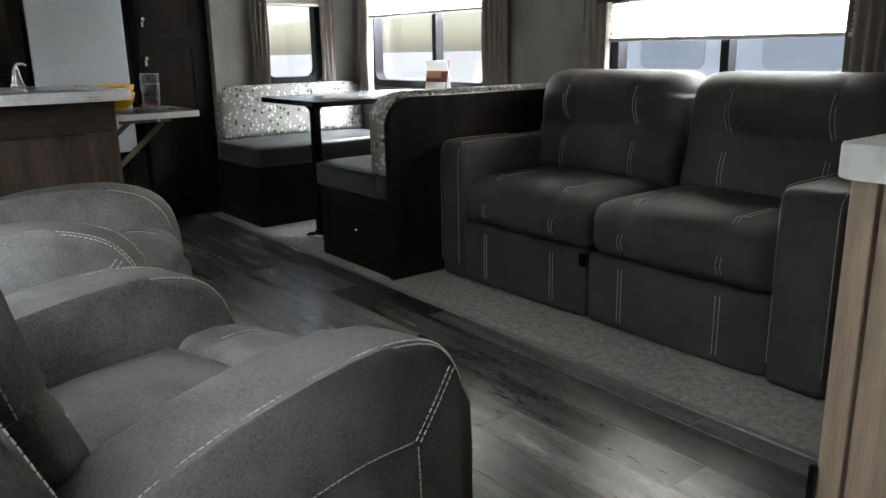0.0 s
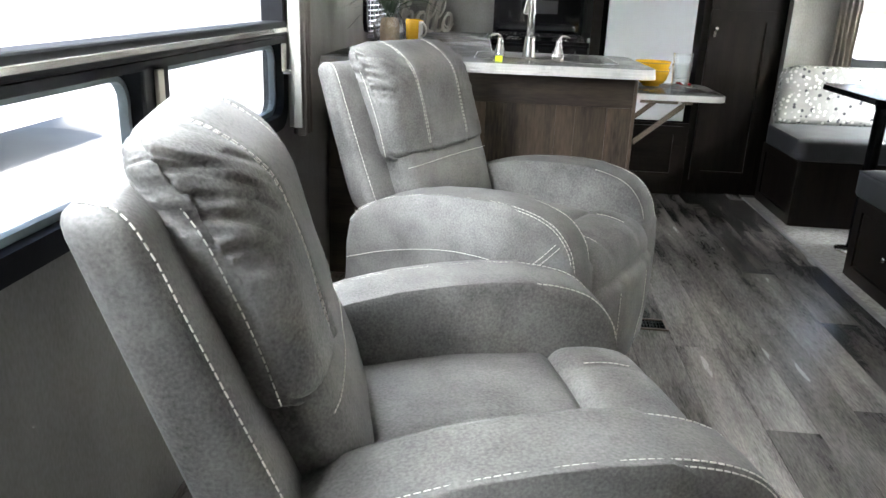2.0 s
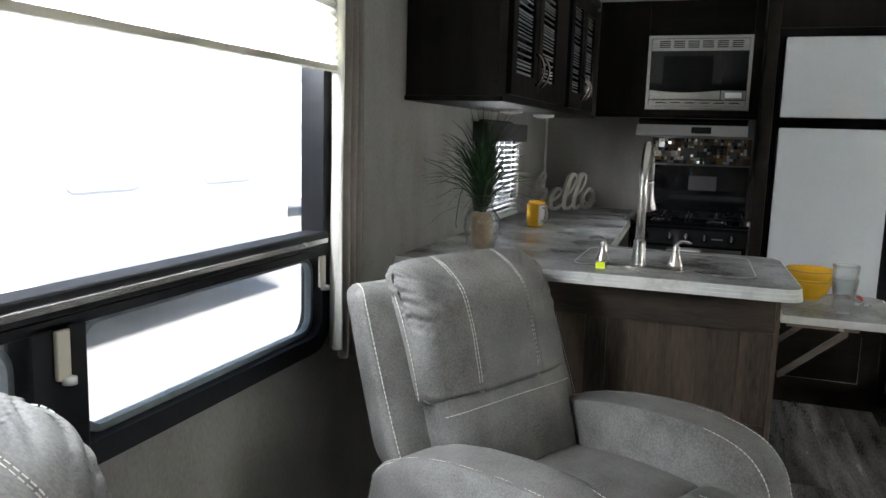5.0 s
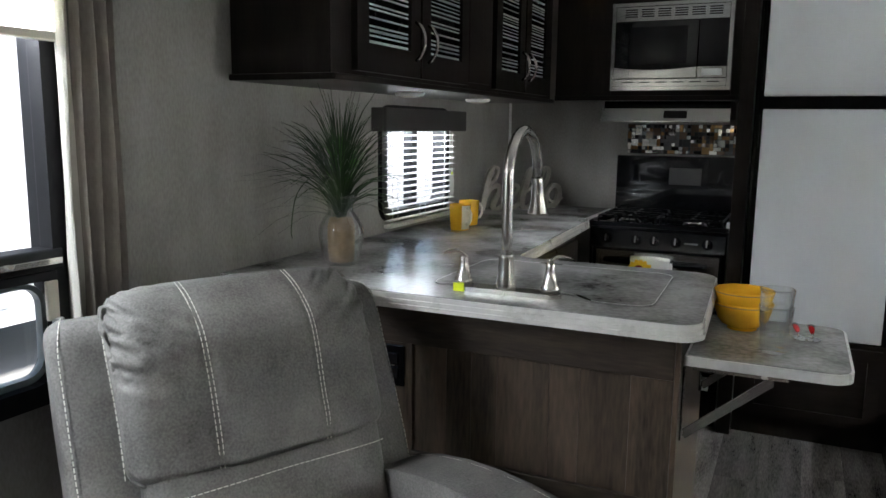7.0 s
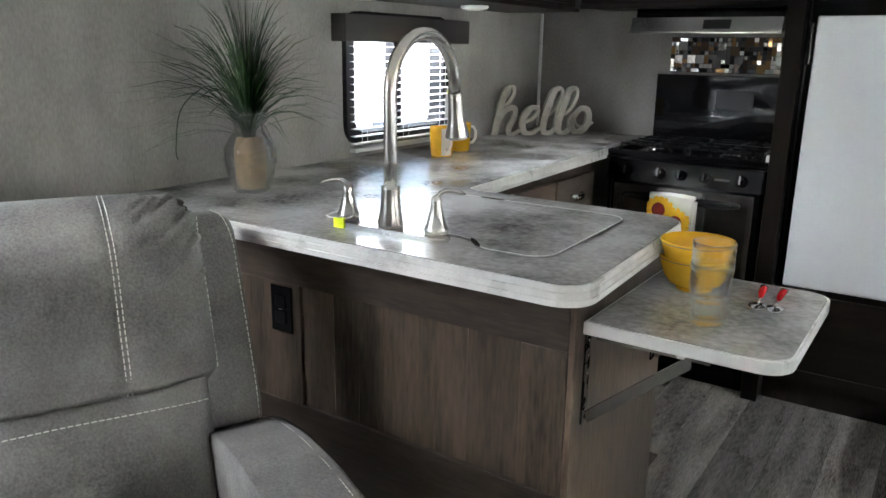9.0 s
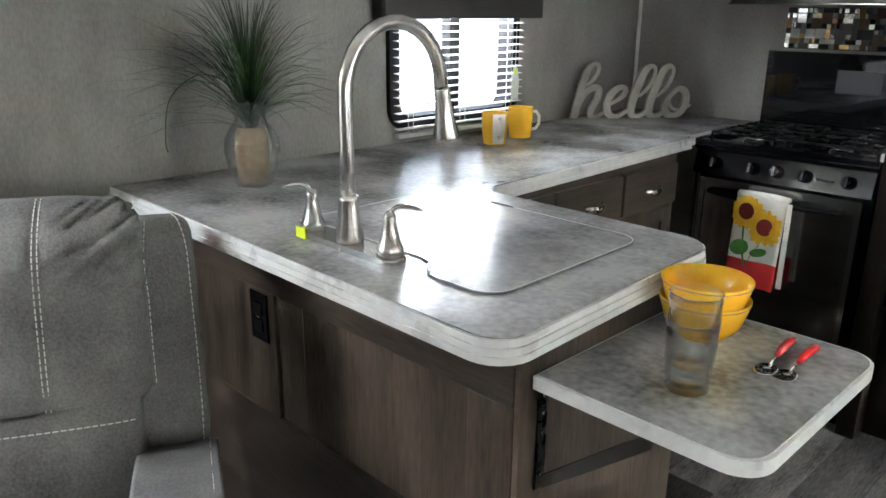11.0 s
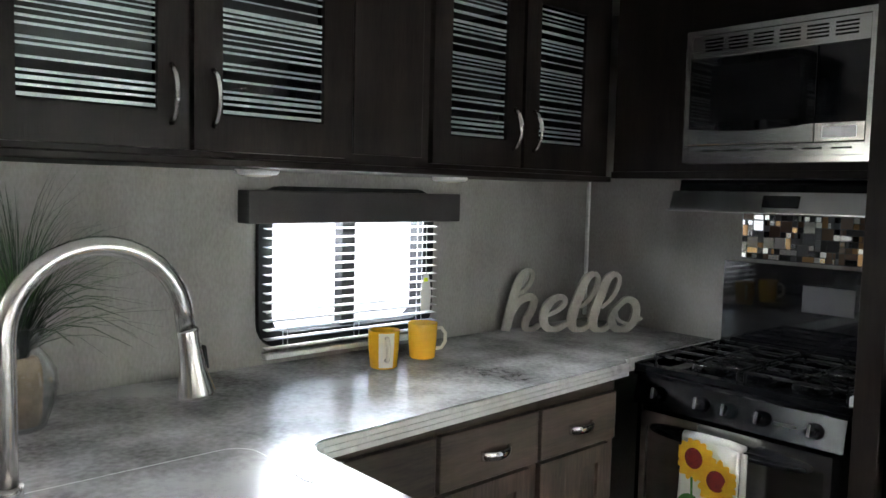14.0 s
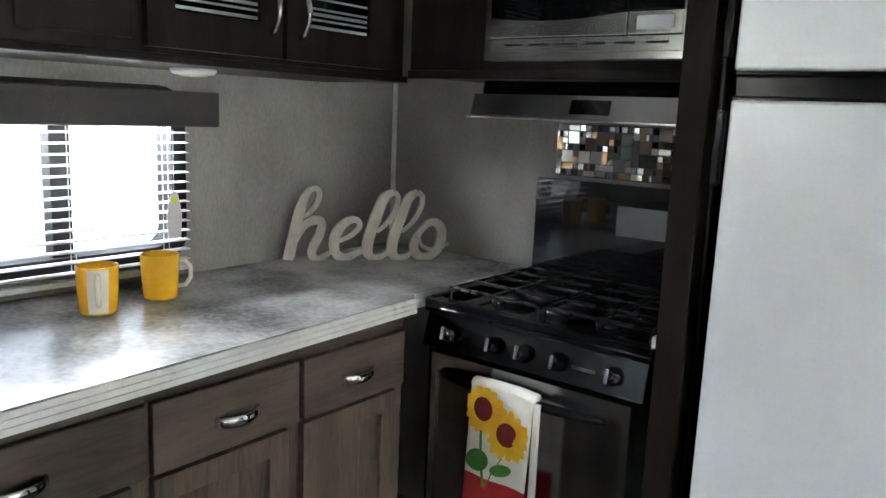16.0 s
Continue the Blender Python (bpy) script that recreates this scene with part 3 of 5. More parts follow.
# ---- slide-out: sofa ----
def sofa():
    ob = thing("sofa", "charcoal leatherette two-seat sleeper sofa with grey double stitching", "sofa", pose(0, 0, 0))
    X0, Y0, Y1 = 2.97, 2.57, 4.40
    arm_w = 0.15
    inner0, inner1 = Y0 + arm_w + 0.05, Y1 - arm_w + 0.01
    mid = (inner0 + inner1) / 2
    part("base", box(X0 + 0.05, 3.70, Y0 + 0.02, Y1 - 0.02, 0, 0.25, 0.01), "leather", ob)
    for y0, y1, w in ((Y1 - arm_w, Y1, 1), (Y0, inner0, 0)):
        c = (y0 + y1) / 2

        def arm_shape(p, c=c):
            q = Vector((p.x, p.y, p.z))
            if p.z > 0.2:
                q.y += 0.012 * math.copysign(1, p.y) * (1 - abs(p.y) / 0.1)
            return q + Vector((3.33, c, 0.315))

        arm = part("armrest", soft_box(0.76, y1 - y0, 0.63, 0.035, 14, arm_shape), "leather", ob, smooth=True)
        for s in (-1, 1):
            yy = c + s * ((y1 - y0) / 2 - 0.014)
            sew(arm, [(X0 - 0.022, yy, 0.08), (X0 - 0.022, yy, 0.3), (X0 - 0.022, yy, 0.56), (X0 + 0.0, yy, 0.617), (X0 + 0.06, yy, 0.632), (X0 + 0.4, yy, 0.632)], "leather_stitch", 0.0018)
    for y0, y1 in ((inner0, mid), (mid, inner1)):
        c, w = (y0 + y1) / 2, y1 - y0 - 0.006

        def seat_shape(p, c=c, w=w):
            q = p.copy()
            u = 2 * p.y / w
            if p.z > 0:
                q.z += 0.03 * max(0, 1 - u ** 4) * max(0, 1 - (p.x / 0.32) ** 4)
            if p.x < -0.1:
                q.x -= 0.03 * max(0, 1 - (p.z / 0.11) ** 2) * max(0, 1 - u ** 6)
            for seam in (-0.2, 0.2):
                d = 0.01 * math.exp(-((p.y - seam) / 0.02) ** 2)
                q.z -= d if p.z > 0 else 0
                q.x += d if p.x < -0.2 else 0
            return q + Vector((3.27, c, 0.37))

        seat = part("seat_cushion", soft_box(0.60, w, 0.2, 0.06, 22, seat_shape), "leather", ob, smooth=True)
        for seam in (-0.2, 0.2):
            for d in (-0.008, 0.008):
                pts = [seat_shape(Vector((-0.302, seam + d, z_))) for z_ in (-0.05, 0.0)] + [seat_shape(Vector((x_, seam + d, 0.1))) + Vector((0, 0, 0.003)) for x_ in (-0.24, -0.17, -0.1, 0.0)]
                sew(seat, [p_ + Vector((-0.003, 0, 0.001)) for p_ in pts], "leather_stitch", 0.0018)

        def kick_shape(p, c=c, w=w):
            q = p.copy()
            if p.x < 0:
                q.x -= 0.012 * max(0, 1 - (2 * p.y / w) ** 4)
                for seam in (-0.2, 0.2):
                    q.x += 0.006 * math.exp(-((p.y - seam) / 0.015) ** 2)
            return q + Vector((3.00, c, 0.145))

        kick = part("front_panel", soft_box(0.07, w, 0.27, 0.025, 18, kick_shape), "leather", ob, smooth=True)
        for seam in (-0.2, 0.2):
            for d in (-0.008, 0.008):
                sew(kick, [kick_shape(Vector((-0.036, seam + d, z_))) + Vector((-0.002, 0, 0)) for z_ in (-0.1, 0.0, 0.1)], "leather_stitch", 0.0018)

        wide = w + 0.07
        cb = c + (0.03 if c > mid else -0.06)

        def back_shape(p, c=cb, w=wide):
            u = 2 * p.y / w
            z = 0.685 + p.z
            face = 1 if p.x < 0 else 0
            tier = 0.07 * face * max(0, 1 - ((z - 0.82) / 0.125) ** 2) + 0.03 * face * max(0, 1 - ((z - 0.58) / 0.12) ** 2)
            tier *= max(0, 1 - abs(u) ** 5)
            for seam in (-0.2, 0.2):
                tier -= 0.016 * face * math.exp(-((p.y - seam) / 0.02) ** 2)
            sag = -0.02 * max(0, abs(u) - 0.75) / 0.25 if p.z > 0.15 else 0
            return Vector((3.545 + p.x - tier + (z - 0.45) * 0.22, c + p.y, z + sag))

        back = part("back_cushion", soft_box(0.20, wide, 0.49, 0.06, 30, back_shape), "leather", ob, smooth=True)
        for seam in (-0.2, 0.2):
            for d in (-0.008, 0.008):
                for zs in ((-0.2, -0.15, -0.1, -0.05), (0.01, 0.06, 0.12, 0.19)):
                    sew(back, [back_shape(Vector((-0.101, seam + d, z_))) + Vector((-0.003, 0, 0)) for z_ in zs], "leather_stitch", 0.0018)
    part("strap", box(2.935, 2.955, mid - 0.012, mid + 0.012, 0.225, 0.275, 0.004), "black", ob, "black pull strap")
    part("back_frame", box(3.66, 3.76, Y0 + 0.06, Y1 - 0.06, 0.1, 0.84, 0.03), "leather", ob)
    return ob


sofa()


# ---- slide-out: dinette ----
def pattern_fabric():
    m = varied("dotted_fabric", (0.20, 0.195, 0.18), (0.33, 0.32, 0.30), 14, rough=0.9, bump=0.4, grain=260)
    n, l = m.node_tree.nodes, m.node_tree.links
    b = n["Principled BSDF"]
    base = b.inputs["Base Color"].links[0].from_socket
    co = n.new("ShaderNodeTexCoord")
    vo = n.new("ShaderNodeTexVoronoi")
    vo.inputs["Scale"].default_value, vo.inputs["Randomness"].default_value = 38, 1.0
    l.new(co.outputs["Object"], vo.inputs["Vector"])
    lt = n.new("ShaderNodeMath")
    lt.operation, lt.inputs[1].default_value = "LESS_THAN", 0.36
    l.new(vo.outputs["Distance"], lt.inputs[0])
    ramp = n.new("ShaderNodeValToRGB")
    ramp.color_ramp.interpolation = "CONSTANT"
    for pos, c in ((0.0, (0.62, 0.60, 0.55)), (0.55, (0.05, 0.05, 0.055)), (0.75, (0.5, 0.48, 0.44))):
        e = ramp.color_ramp.elements[0] if pos == 0 else ramp.color_ramp.elements.new(pos)
        e.color = (*c, 1)
    ramp.color_ramp.elements[-1].color = (0.42, 0.41, 0.38, 1)
    sep = n.new("ShaderNodeSeparateColor")
    l.new(vo.outputs["Color"], sep.inputs[0])
    l.new(sep.outputs[0], ramp.inputs[0])
    mx = n.new("ShaderNodeMix")
    mx.data_type = "RGBA"
    l.new(lt.outputs[0], mx.inputs[0])
    l.new(base, mx.inputs[6])
    l.new(ramp.outputs[0], mx.inputs[7])
    l.new(mx.outputs[2], b.inputs["Base Color"])
    return m


M["pattern"] = pattern_fabric()


def bench_base(ob, y0, y1, front_door):
    part("base", box(2.725, EAST - 0.02, y0, y1, 0.004, 0.365), "wood", ob)
    part("front_frame", ring([(y0, 0.006), (y1, 0.006), (y1, 0.36), (y0, 0.36)], [(y0 + 0.06, 0.06), (y1 - 0.06, 0.06), (y1 - 0.06, 0.31), (y0 + 0.06, 0.31)], 2.71, 2.7245, "x"), "wood_x", ob)
    d = part("door", box(2.716, 2.7245, y0 + 0.065, y1 - 0.065, 0.065, 0.305, 0.003), "wood", ob)
    if front_door:
        part("knob", lathe([(0, 0), (0.009, 0.0), (0.012, 0.012), (0.009, 0.02), (0, 0.021)], 16, centre=(0, 0, 0)), "nickel", d, "small nickel knob", smooth=True)
        d.children[0].matrix_local = pose(2.716, (y0 + y1) / 2 - 0.03, 0.185, 0, -90, 0)


def dinette_seat_cushion(ob, y0, y1):
    c = (y0 + y1) / 2

    def shape(p):
        q = p.copy()
        if p.z > 0:
            q.z += 0.012 * max(0, 1 - (p.x / 0.5) ** 4) * max(0, 1 - (2 * p.y / (y1 - y0)) ** 4)
        return q + Vector((3.235, c, 0.428))

    part("seat_cushion", soft_box(1.10, y1 - y0, 0.125, 0.025, 16, shape), "vinyl_seat", ob, "slate grey vinyl seat cushion", smooth=True)
    t = tube([(2.687, y0 + 0.02, 0.482), (2.687, y1 - 0.02, 0.482)], 0.004, 6)
    part("piping", t, "vinyl_seat", ob)


def dinette_near():
    ob = thing("dinette_bench", "dark wood dinette bench with slate seat and dotted back", "bench", pose(0, 0, 0), group="dinette benches")
    bench_base(ob, 4.475, 5.10, True)
    dinette_seat_cushion(ob, 4.52, 5.11)
    panel = [(2.70, 0.004)] + [(2.70 + 0.13 - 0.13 * math.cos(radians(a)), 0.70 + 0.13 * math.sin(radians(a))) for a in range(0, 91, 10)] + [(EAST - 0.01, 0.83), (EAST - 0.01, 0.004)]
    part("end_panel", prism(panel, 4.435, 4.473, "y", 0.004), "wood", ob, "dark wood back panel with a rounded corner")

    def shape(p):
        u = p.x / 0.55
        q = p.copy()
        if p.z > 0.1 and p.x < -0.36:
            r = 0.16
            cx, cz = -0.55 + r, 0.185 - r
            d = Vector((p.x - cx, 0, p.z - cz))
            if d.x < 0 and d.z > 0 and d.length > r:
                d = d.normalized() * r
                q.x, q.z = cx + d.x, cz + d.z
        q.y += 0.018 * (1 if p.y > 0 else 0) * max(0, 1 - u ** 4) * max(0, 1 - (p.z / 0.18) ** 4)
        return q + Vector((3.235, 4.53, 0.665))

    part("backrest", soft_box(1.105, 0.115, 0.375, 0.035, 22, shape), "pattern", ob, "dotted grey fabric backrest", smooth=True)
    return ob


def dinette_far():
    ob = thing("dinette_bench", "dark wood dinette bench with slate seat and dotted backrest", "bench", pose(0, 0, 0), group="dinette benches")
    bench_base(ob, 5.865, END - 0.005, False)
    dinette_seat_cushion(ob, 5.84, END - 0.09)

    def shape(p):
        u = p.x / 0.53
        q = p.copy()
        r = 0.11
        for sx in (-1, 1):
            cx, cz = sx * (0.53 - r), 0.17 - r
            d = Vector((p.x - cx, 0, p.z - cz))
            if d.x * sx > 0 and d.z > 0 and d.length > r:
                d = d.normalized() * r
                q.x, q.z = cx + d.x, cz + d.z
        q.y -= 0.02 * (1 if p.y < 0 else 0) * max(0, 1 - u ** 4) * max(0, 1 - (p.z / 0.17) ** 4)
        return q + Vector((3.255, 6.42, 0.655))

    part("backrest", soft_box(1.06, 0.115, 0.34, 0.04, 22, shape), "pattern", ob, "dotted grey fabric backrest", smooth=True)
    return ob


dinette_near()
dinette_far()


def dinette_table():
    ob = thing("dinette_table", "glossy grey marbled dinette table on one dark pedestal leg", "table", pose(0, 0, 0))
    o = rounded(2.735, EAST - 0.02, 5.13, 5.82, 0.05)
    part("tabletop", prism(o, 0.758, 0.784, "z"), "counter", ob)
    part("edge_band", ring(rounded(2.731, EAST - 0.016, 5.126, 5.824, 0.054), o, 0.756, 0.782, "z"), "black", ob, "dark edge band")
    part("leg", lathe([(0, 0.02), (0.035, 0.02), (0.03, 0.05), (0.03, 0.70), (0.034, 0.72), (0.06, 0.745), (0.06, 0.757), (0, 0.757)], 20, centre=(2.90, 5.47, 0)), "black", ob, "dark metal pedestal leg", smooth=True)
    part("foot_plate", lathe([(0, 0.004), (0.085, 0.004), (0.085, 0.012), (0.04, 0.022), (0, 0.024)], 24, centre=(2.90, 5.47, 0)), "nickel", ob, smooth=True)
    return ob


dinette_table()


def brochure():
    ob = thing("brochure", "folded colour-printed brochure standing open on the dinette table", "brochure", pose(3.66, 5.33, 0.784, 0, 0, 200))
    a = part("cover", box(-0.001, 0.001, -0.075, 0.075, 0, 0.19), mat("cover_brown", (0.12, 0.035, 0.025), 0.3), ob)
    a.matrix_local = pose(0.035, 0, 0, 0, -16, 0)
    p1 = part("photo", box(0.0015, 0.002, -0.07, 0.03, 0.085, 0.185), mat("photo_tan", (0.35, 0.2, 0.13), 0.3), a)
    p2 = part("photo", box(0.0015, 0.002, -0.07, 0.07, 0.01, 0.06), mat("photo_pale", (0.6, 0.6, 0.56), 0.3), a)
    b = part("back_cover", box(-0.001, 0.001, -0.075, 0.075, 0, 0.19), "white", ob)
    b.matrix_local = pose(-0.035, 0, 0, 0, 16, 0)


brochure()


def cased(name, label, bm, material, category):
    return tagged(part(name, bm, material, smooth=True), label, category)


def curtain(axis, at, side, a0, a1, z0, z1, label, folds=4, depth=0.03, material="curtain"):
    """A gathered curtain that hangs on the wall axis = at, between a0 and a1."""
    bm = bmesh.new()
    nx, nz = folds * 8, 10
    for thick in (0.0, 0.006):
        grid = []
        for k in range(nz + 1):
            z = z0 + (z1 - z0) * k / nz
            pinch = 1 - 0.10 * math.sin(math.pi * k / nz)
            row = []
            for i in range(nx + 1):
                u = i / nx
                a = (a0 + a1) / 2 + (u - 0.5) * (a1 - a0) * pinch + 0.004 * math.sin(9 * k / nz + 5 * u)
                d = 0.05 + depth * math.sin(2 * math.pi * folds * u + 0.5 * math.sin(3 * k / nz)) + thick
                p = at + side * d
                row.append(bm.verts.new((p, a, z) if axis == "x" else (a, p, z)))
            grid.append(row)
        for r0, r1 in zip(grid, grid[1:]):
            for i in range(nx):
                bm.faces.new((r0[i], r0[i + 1], r1[i + 1], r1[i]))
    return tagged(part("curtain", bm, material, smooth=True), label, "curtain", group="taupe curtains")


curtain("x", WEST, 1, 4.11, 4.23, 0.69, 1.80, "gathered taupe curtain panel at the edge of the wide window", 3, 0.022)
curtain("x", WEST - 0.005, 1, 4.085, 4.115, 0.72, 1.80, "thin cream lining at the edge of the wide window", 1, 0.02, "lining")
curtain("x", EAST, -1, 6.18, 6.32, 0.73, 1.9, "gathered taupe curtain panel beside the dinette window")
curtain("x", EAST, -1, 4.80, 5.02, 0.73, 1.9, "gathered taupe curtain panel beside the dinette window", 5)
curtain("x", EAST, -1, 4.09, 4.26, 0.73, 1.9, "gathered taupe curtain panel beside the sofa window")
curtain("x", EAST, -1, 2.82, 3.00, 0.73, 1.9, "gathered taupe curtain panel beside the sofa window")
curtain("y", END, -1, 2.98, 3.11, 0.80, 1.9, "gathered taupe curtain panel beside the narrow window")
curtain("y", END, -1, 3.49, 3.60, 0.80, 1.9, "gathered taupe curtain panel beside the narrow window", 3)


def pleated_shade(axis, at, side, a0, a1, z0, z1, label):
    ob = thing("pleated_shade", label, "window shade", pose(0, 0, 0), group="pleated shades")
    bm = bmesh.new()
    n = max(4, round((z1 - z0) / 0.02))
    left, right = [], []
    for k in range(n * 2 + 1):
        z = z0 + (z1 - z0) * k / (2 * n)
        d = at + side * (0.035 + (0.010 if k % 2 else 0.0))
        left.append(bm.verts.new((d, a0, z) if axis == "x" else (a0, d, z)))
        right.append(bm.verts.new((d, a1, z) if axis == "x" else (a1, d, z)))
    for i in range(2 * n):
        bm.faces.new((left[i], right[i], right[i + 1], left[i + 1]))
    part("fabric", bm, "shade", ob)
    lo, hi = sorted((at + side * 0.028, at + side * 0.052))
    part("bottom_rail", box(lo, hi, a0, a1, z0 - 0.018, z0, 0.003) if axis == "x" else box(a0, a1, lo, hi, z0 - 0.018, z0, 0.003), "cream", ob, "cream bottom rail")
    return ob


pleated_shade("x", WEST, 1, 1.28, 4.10, 1.49, 1.72, "cream pleated shade raised over the wide window")
pleated_shade("x", EAST, -1, 5.01, 6.24, 1.26, 1.60, "cream pleated shade lowered half over the dinette window")
pleated_shade("x", EAST, -1, 2.97, 4.11, 1.07, 1.225, "cream pleated shade lowered over the sofa window")
pleated_shade("y", END, -1, 3.06, 3.52, 1.34, 1.55, "cream pleated shade raised over the narrow window")
v_ = thing("valance", "dark fabric-covered valance box over the sofa window", "valance", pose(0, 0, 0))
part("front_board", box(EAST - 0.10, EAST - 0.085, 2.93, 4.15, 1.228, 1.36, 0.004), "leather", v_)
part("end_board", box(EAST - 0.0845, EAST - 0.001, 2.93, 2.945, 1.228, 1.36, 0.003), "leather", v_)
part("end_board", box(EAST - 0.0845, EAST - 0.001, 4.135, 4.15, 1.228, 1.36, 0.003), "leather", v_)
part("top_board", box(EAST - 0.0845, EAST - 0.001, 2.9455, 4.1345, 1.345, 1.36, 0.003), "leather", v_)


def end_cabinet():
    ob = thing("end_cabinet", "pale oak end cabinet with a white laminate top", "cabinet", pose(0.024, -0.018, 0))
    part("body", box(1.83, 2.66, 1.55, 2.08, 0, 0.865, 0.004), "oak", ob)
    part("corner_post", box(1.815, 1.85, 2.055, 2.09, 0, 0.865, 0.003), "oak", ob)
    part("edge_strip", box(1.822, 1.829, 1.55, 2.05, 0.01, 0.86), "oak", ob)
    part("top", prism(rounded(1.795, 2.68, 1.53, 2.105, 0.02), 0.866, 0.912, "z", 0.004), "counter_edge", ob, "white laminate top")
    part("gasket", box(1.80, 1.812, 2.085, 2.095, 0.0, 0.45, 0.002), "black", ob, "black edge strip")
    return ob


end_cabinet()


def floor_vent():
    ob = thing("floor_vent", "brown metal floor register with slots, set in the floor", "vent", pose(1.725, 4.36, 0, 0, 0, 0))
    part("frame", ring(rounded(-0.065, 0.065, -0.05, 0.05, 0.006), rounded(-0.055, 0.055, -0.04, 0.04, 0.004), 0.001, 0.006, "z"), mat("brown_metal", (0.07, 0.045, 0.032), 0.5), ob)
    part("backing", box(-0.055, 0.055, -0.04, 0.04, 0.0005, 0.0015), "black", ob)
    for i in range(9):
        part("slat", box(-0.05 + i * 0.0118, -0.046 + i * 0.0118, -0.04, 0.04, 0.001, 0.005), ob.children[0].data.materials[0], ob)
    for y_ in (-0.014, 0.014):
        part("slat", box(-0.055, 0.055, y_ - 0.002, y_ + 0.002, 0.001, 0.0054), ob.children[0].data.materials[0], ob)


floor_vent()


# ---- kitchen: cabinets and worktop ----
def shaker(parent, name, axis, face, side, a0, a1, z0, z1, material="wood", rail=0.055, boards=0, thick=0.018):
    """A framed door or drawer front on the plane axis = face; side is the way it faces."""
    lo, hi = sorted((face, face + side * thick))
    o = [(a0, z0), (a1, z0), (a1, z1), (a0, z1)]
    i = [(a0 + rail, z0 + rail), (a1 - rail, z0 + rail), (a1 - rail, z1 - rail), (a0 + rail, z1 - rail)]
    d = part(name, ring(o, i, lo, hi, axis), material, parent)
    lo2, hi2 = sorted((face, face + side * thick * 0.45))
    n = boards or 1
    step = (a1 - a0 - 2 * rail) / n
    for k in range(n):
        b0, b1 = a0 + rail + k * step, a0 + rail + (k + 1) * step - (0.0012 if boards else 0)
        bm = box(lo2, hi2, b0, b1, z0 + rail, z1 - rail) if axis == "x" else box(b0, b1, lo2, hi2, z0 + rail, z1 - rail)
        part("board" if boards else "panel", bm, material, d)
    return d


def bar_handle(parent, axis, face, side, a, z, length, upright, rise=0.03, r=0.006, material="nickel", flat=1.0):
    pts = []
    for k in range(11):
        u = k / 10
        d = face + side * (0.002 + rise * math.sin(math.pi * u) ** 0.6)
        s = (u - 0.5) * length
        p = (a, z + s) if upright else (a + s, z)
        pts.append((d, p[0], p[1]) if axis == "x" else (p[0], d, p[1]))
    return part("handle", tube(pts, r, 8, flat=flat), material, parent, "brushed nickel bow handle" if material == "nickel" else "chrome pull", smooth=True)


def offset_outline(pts, d):
    out = []
    n = len(pts)
    for i in range(n):
        p0, p1, p2 = Vector(pts[i - 1]), Vector(pts[i]), Vector(pts[(i + 1) % n])
        e1, e2 = (p1 - p0).normalized(), (p2 - p1).normalized()
        n1, n2 = Vector((-e1.y, e1.x)), Vector((-e2.y, e2.x))
        m_ = n1 + n2
        m_ = m_ / max(m_.length_squared / 2, 0.3)
        out.append(tuple(p1 + m_ * d))
    return out


def edged_slab(ob, outline, z0, z1):
    """A laminate slab with a stepped pale edge."""
    steps = 3
    h = (z1 - 0.002 - z0) / steps
    for k in range(steps):
        part("edge_band", ring(offset_outline(outline, 0.0018 * k), offset_outline(outline, 0.016), z0 + k * h, z0 + (k + 1) * h - 0.0006, "z"), "counter_edge", ob, "pale ridged edge")
    part("top", prism(offset_outline(outline, 0.0075), z1 - 0.002, z1, "z"), "counter", ob)
    part("core", prism(offset_outline(outline, 0.0155), z0 + 0.001, z1 - 0.0022, "z"), "counter", ob)


def worktop():
    ob = thing("countertop", "grey marbled laminate countertop with a pale ridged edge", "countertop", pose(0, 0, 0))
    o = [(0.425, 4.592)] + arc(1.690 - 0.06, 4.592 + 0.06, 0.06, -90, 0, 6) + arc(1.668 - 0.08, 5.245 - 0.08, 0.08, 0, 90, 6)
    o += [(1.06 + 0.05 - 0.05 * math.sin(radians(a)), 5.245 + 0.05 - 0.05 * math.cos(radians(a))) for a in (15, 45, 75)]
    o += [(1.015, 6.34), (0.985, 6.375), (0.985, 6.895), (0.425, 6.895)]
    edged_slab(ob, o, 0.872, 0.91)
    return ob


worktop()


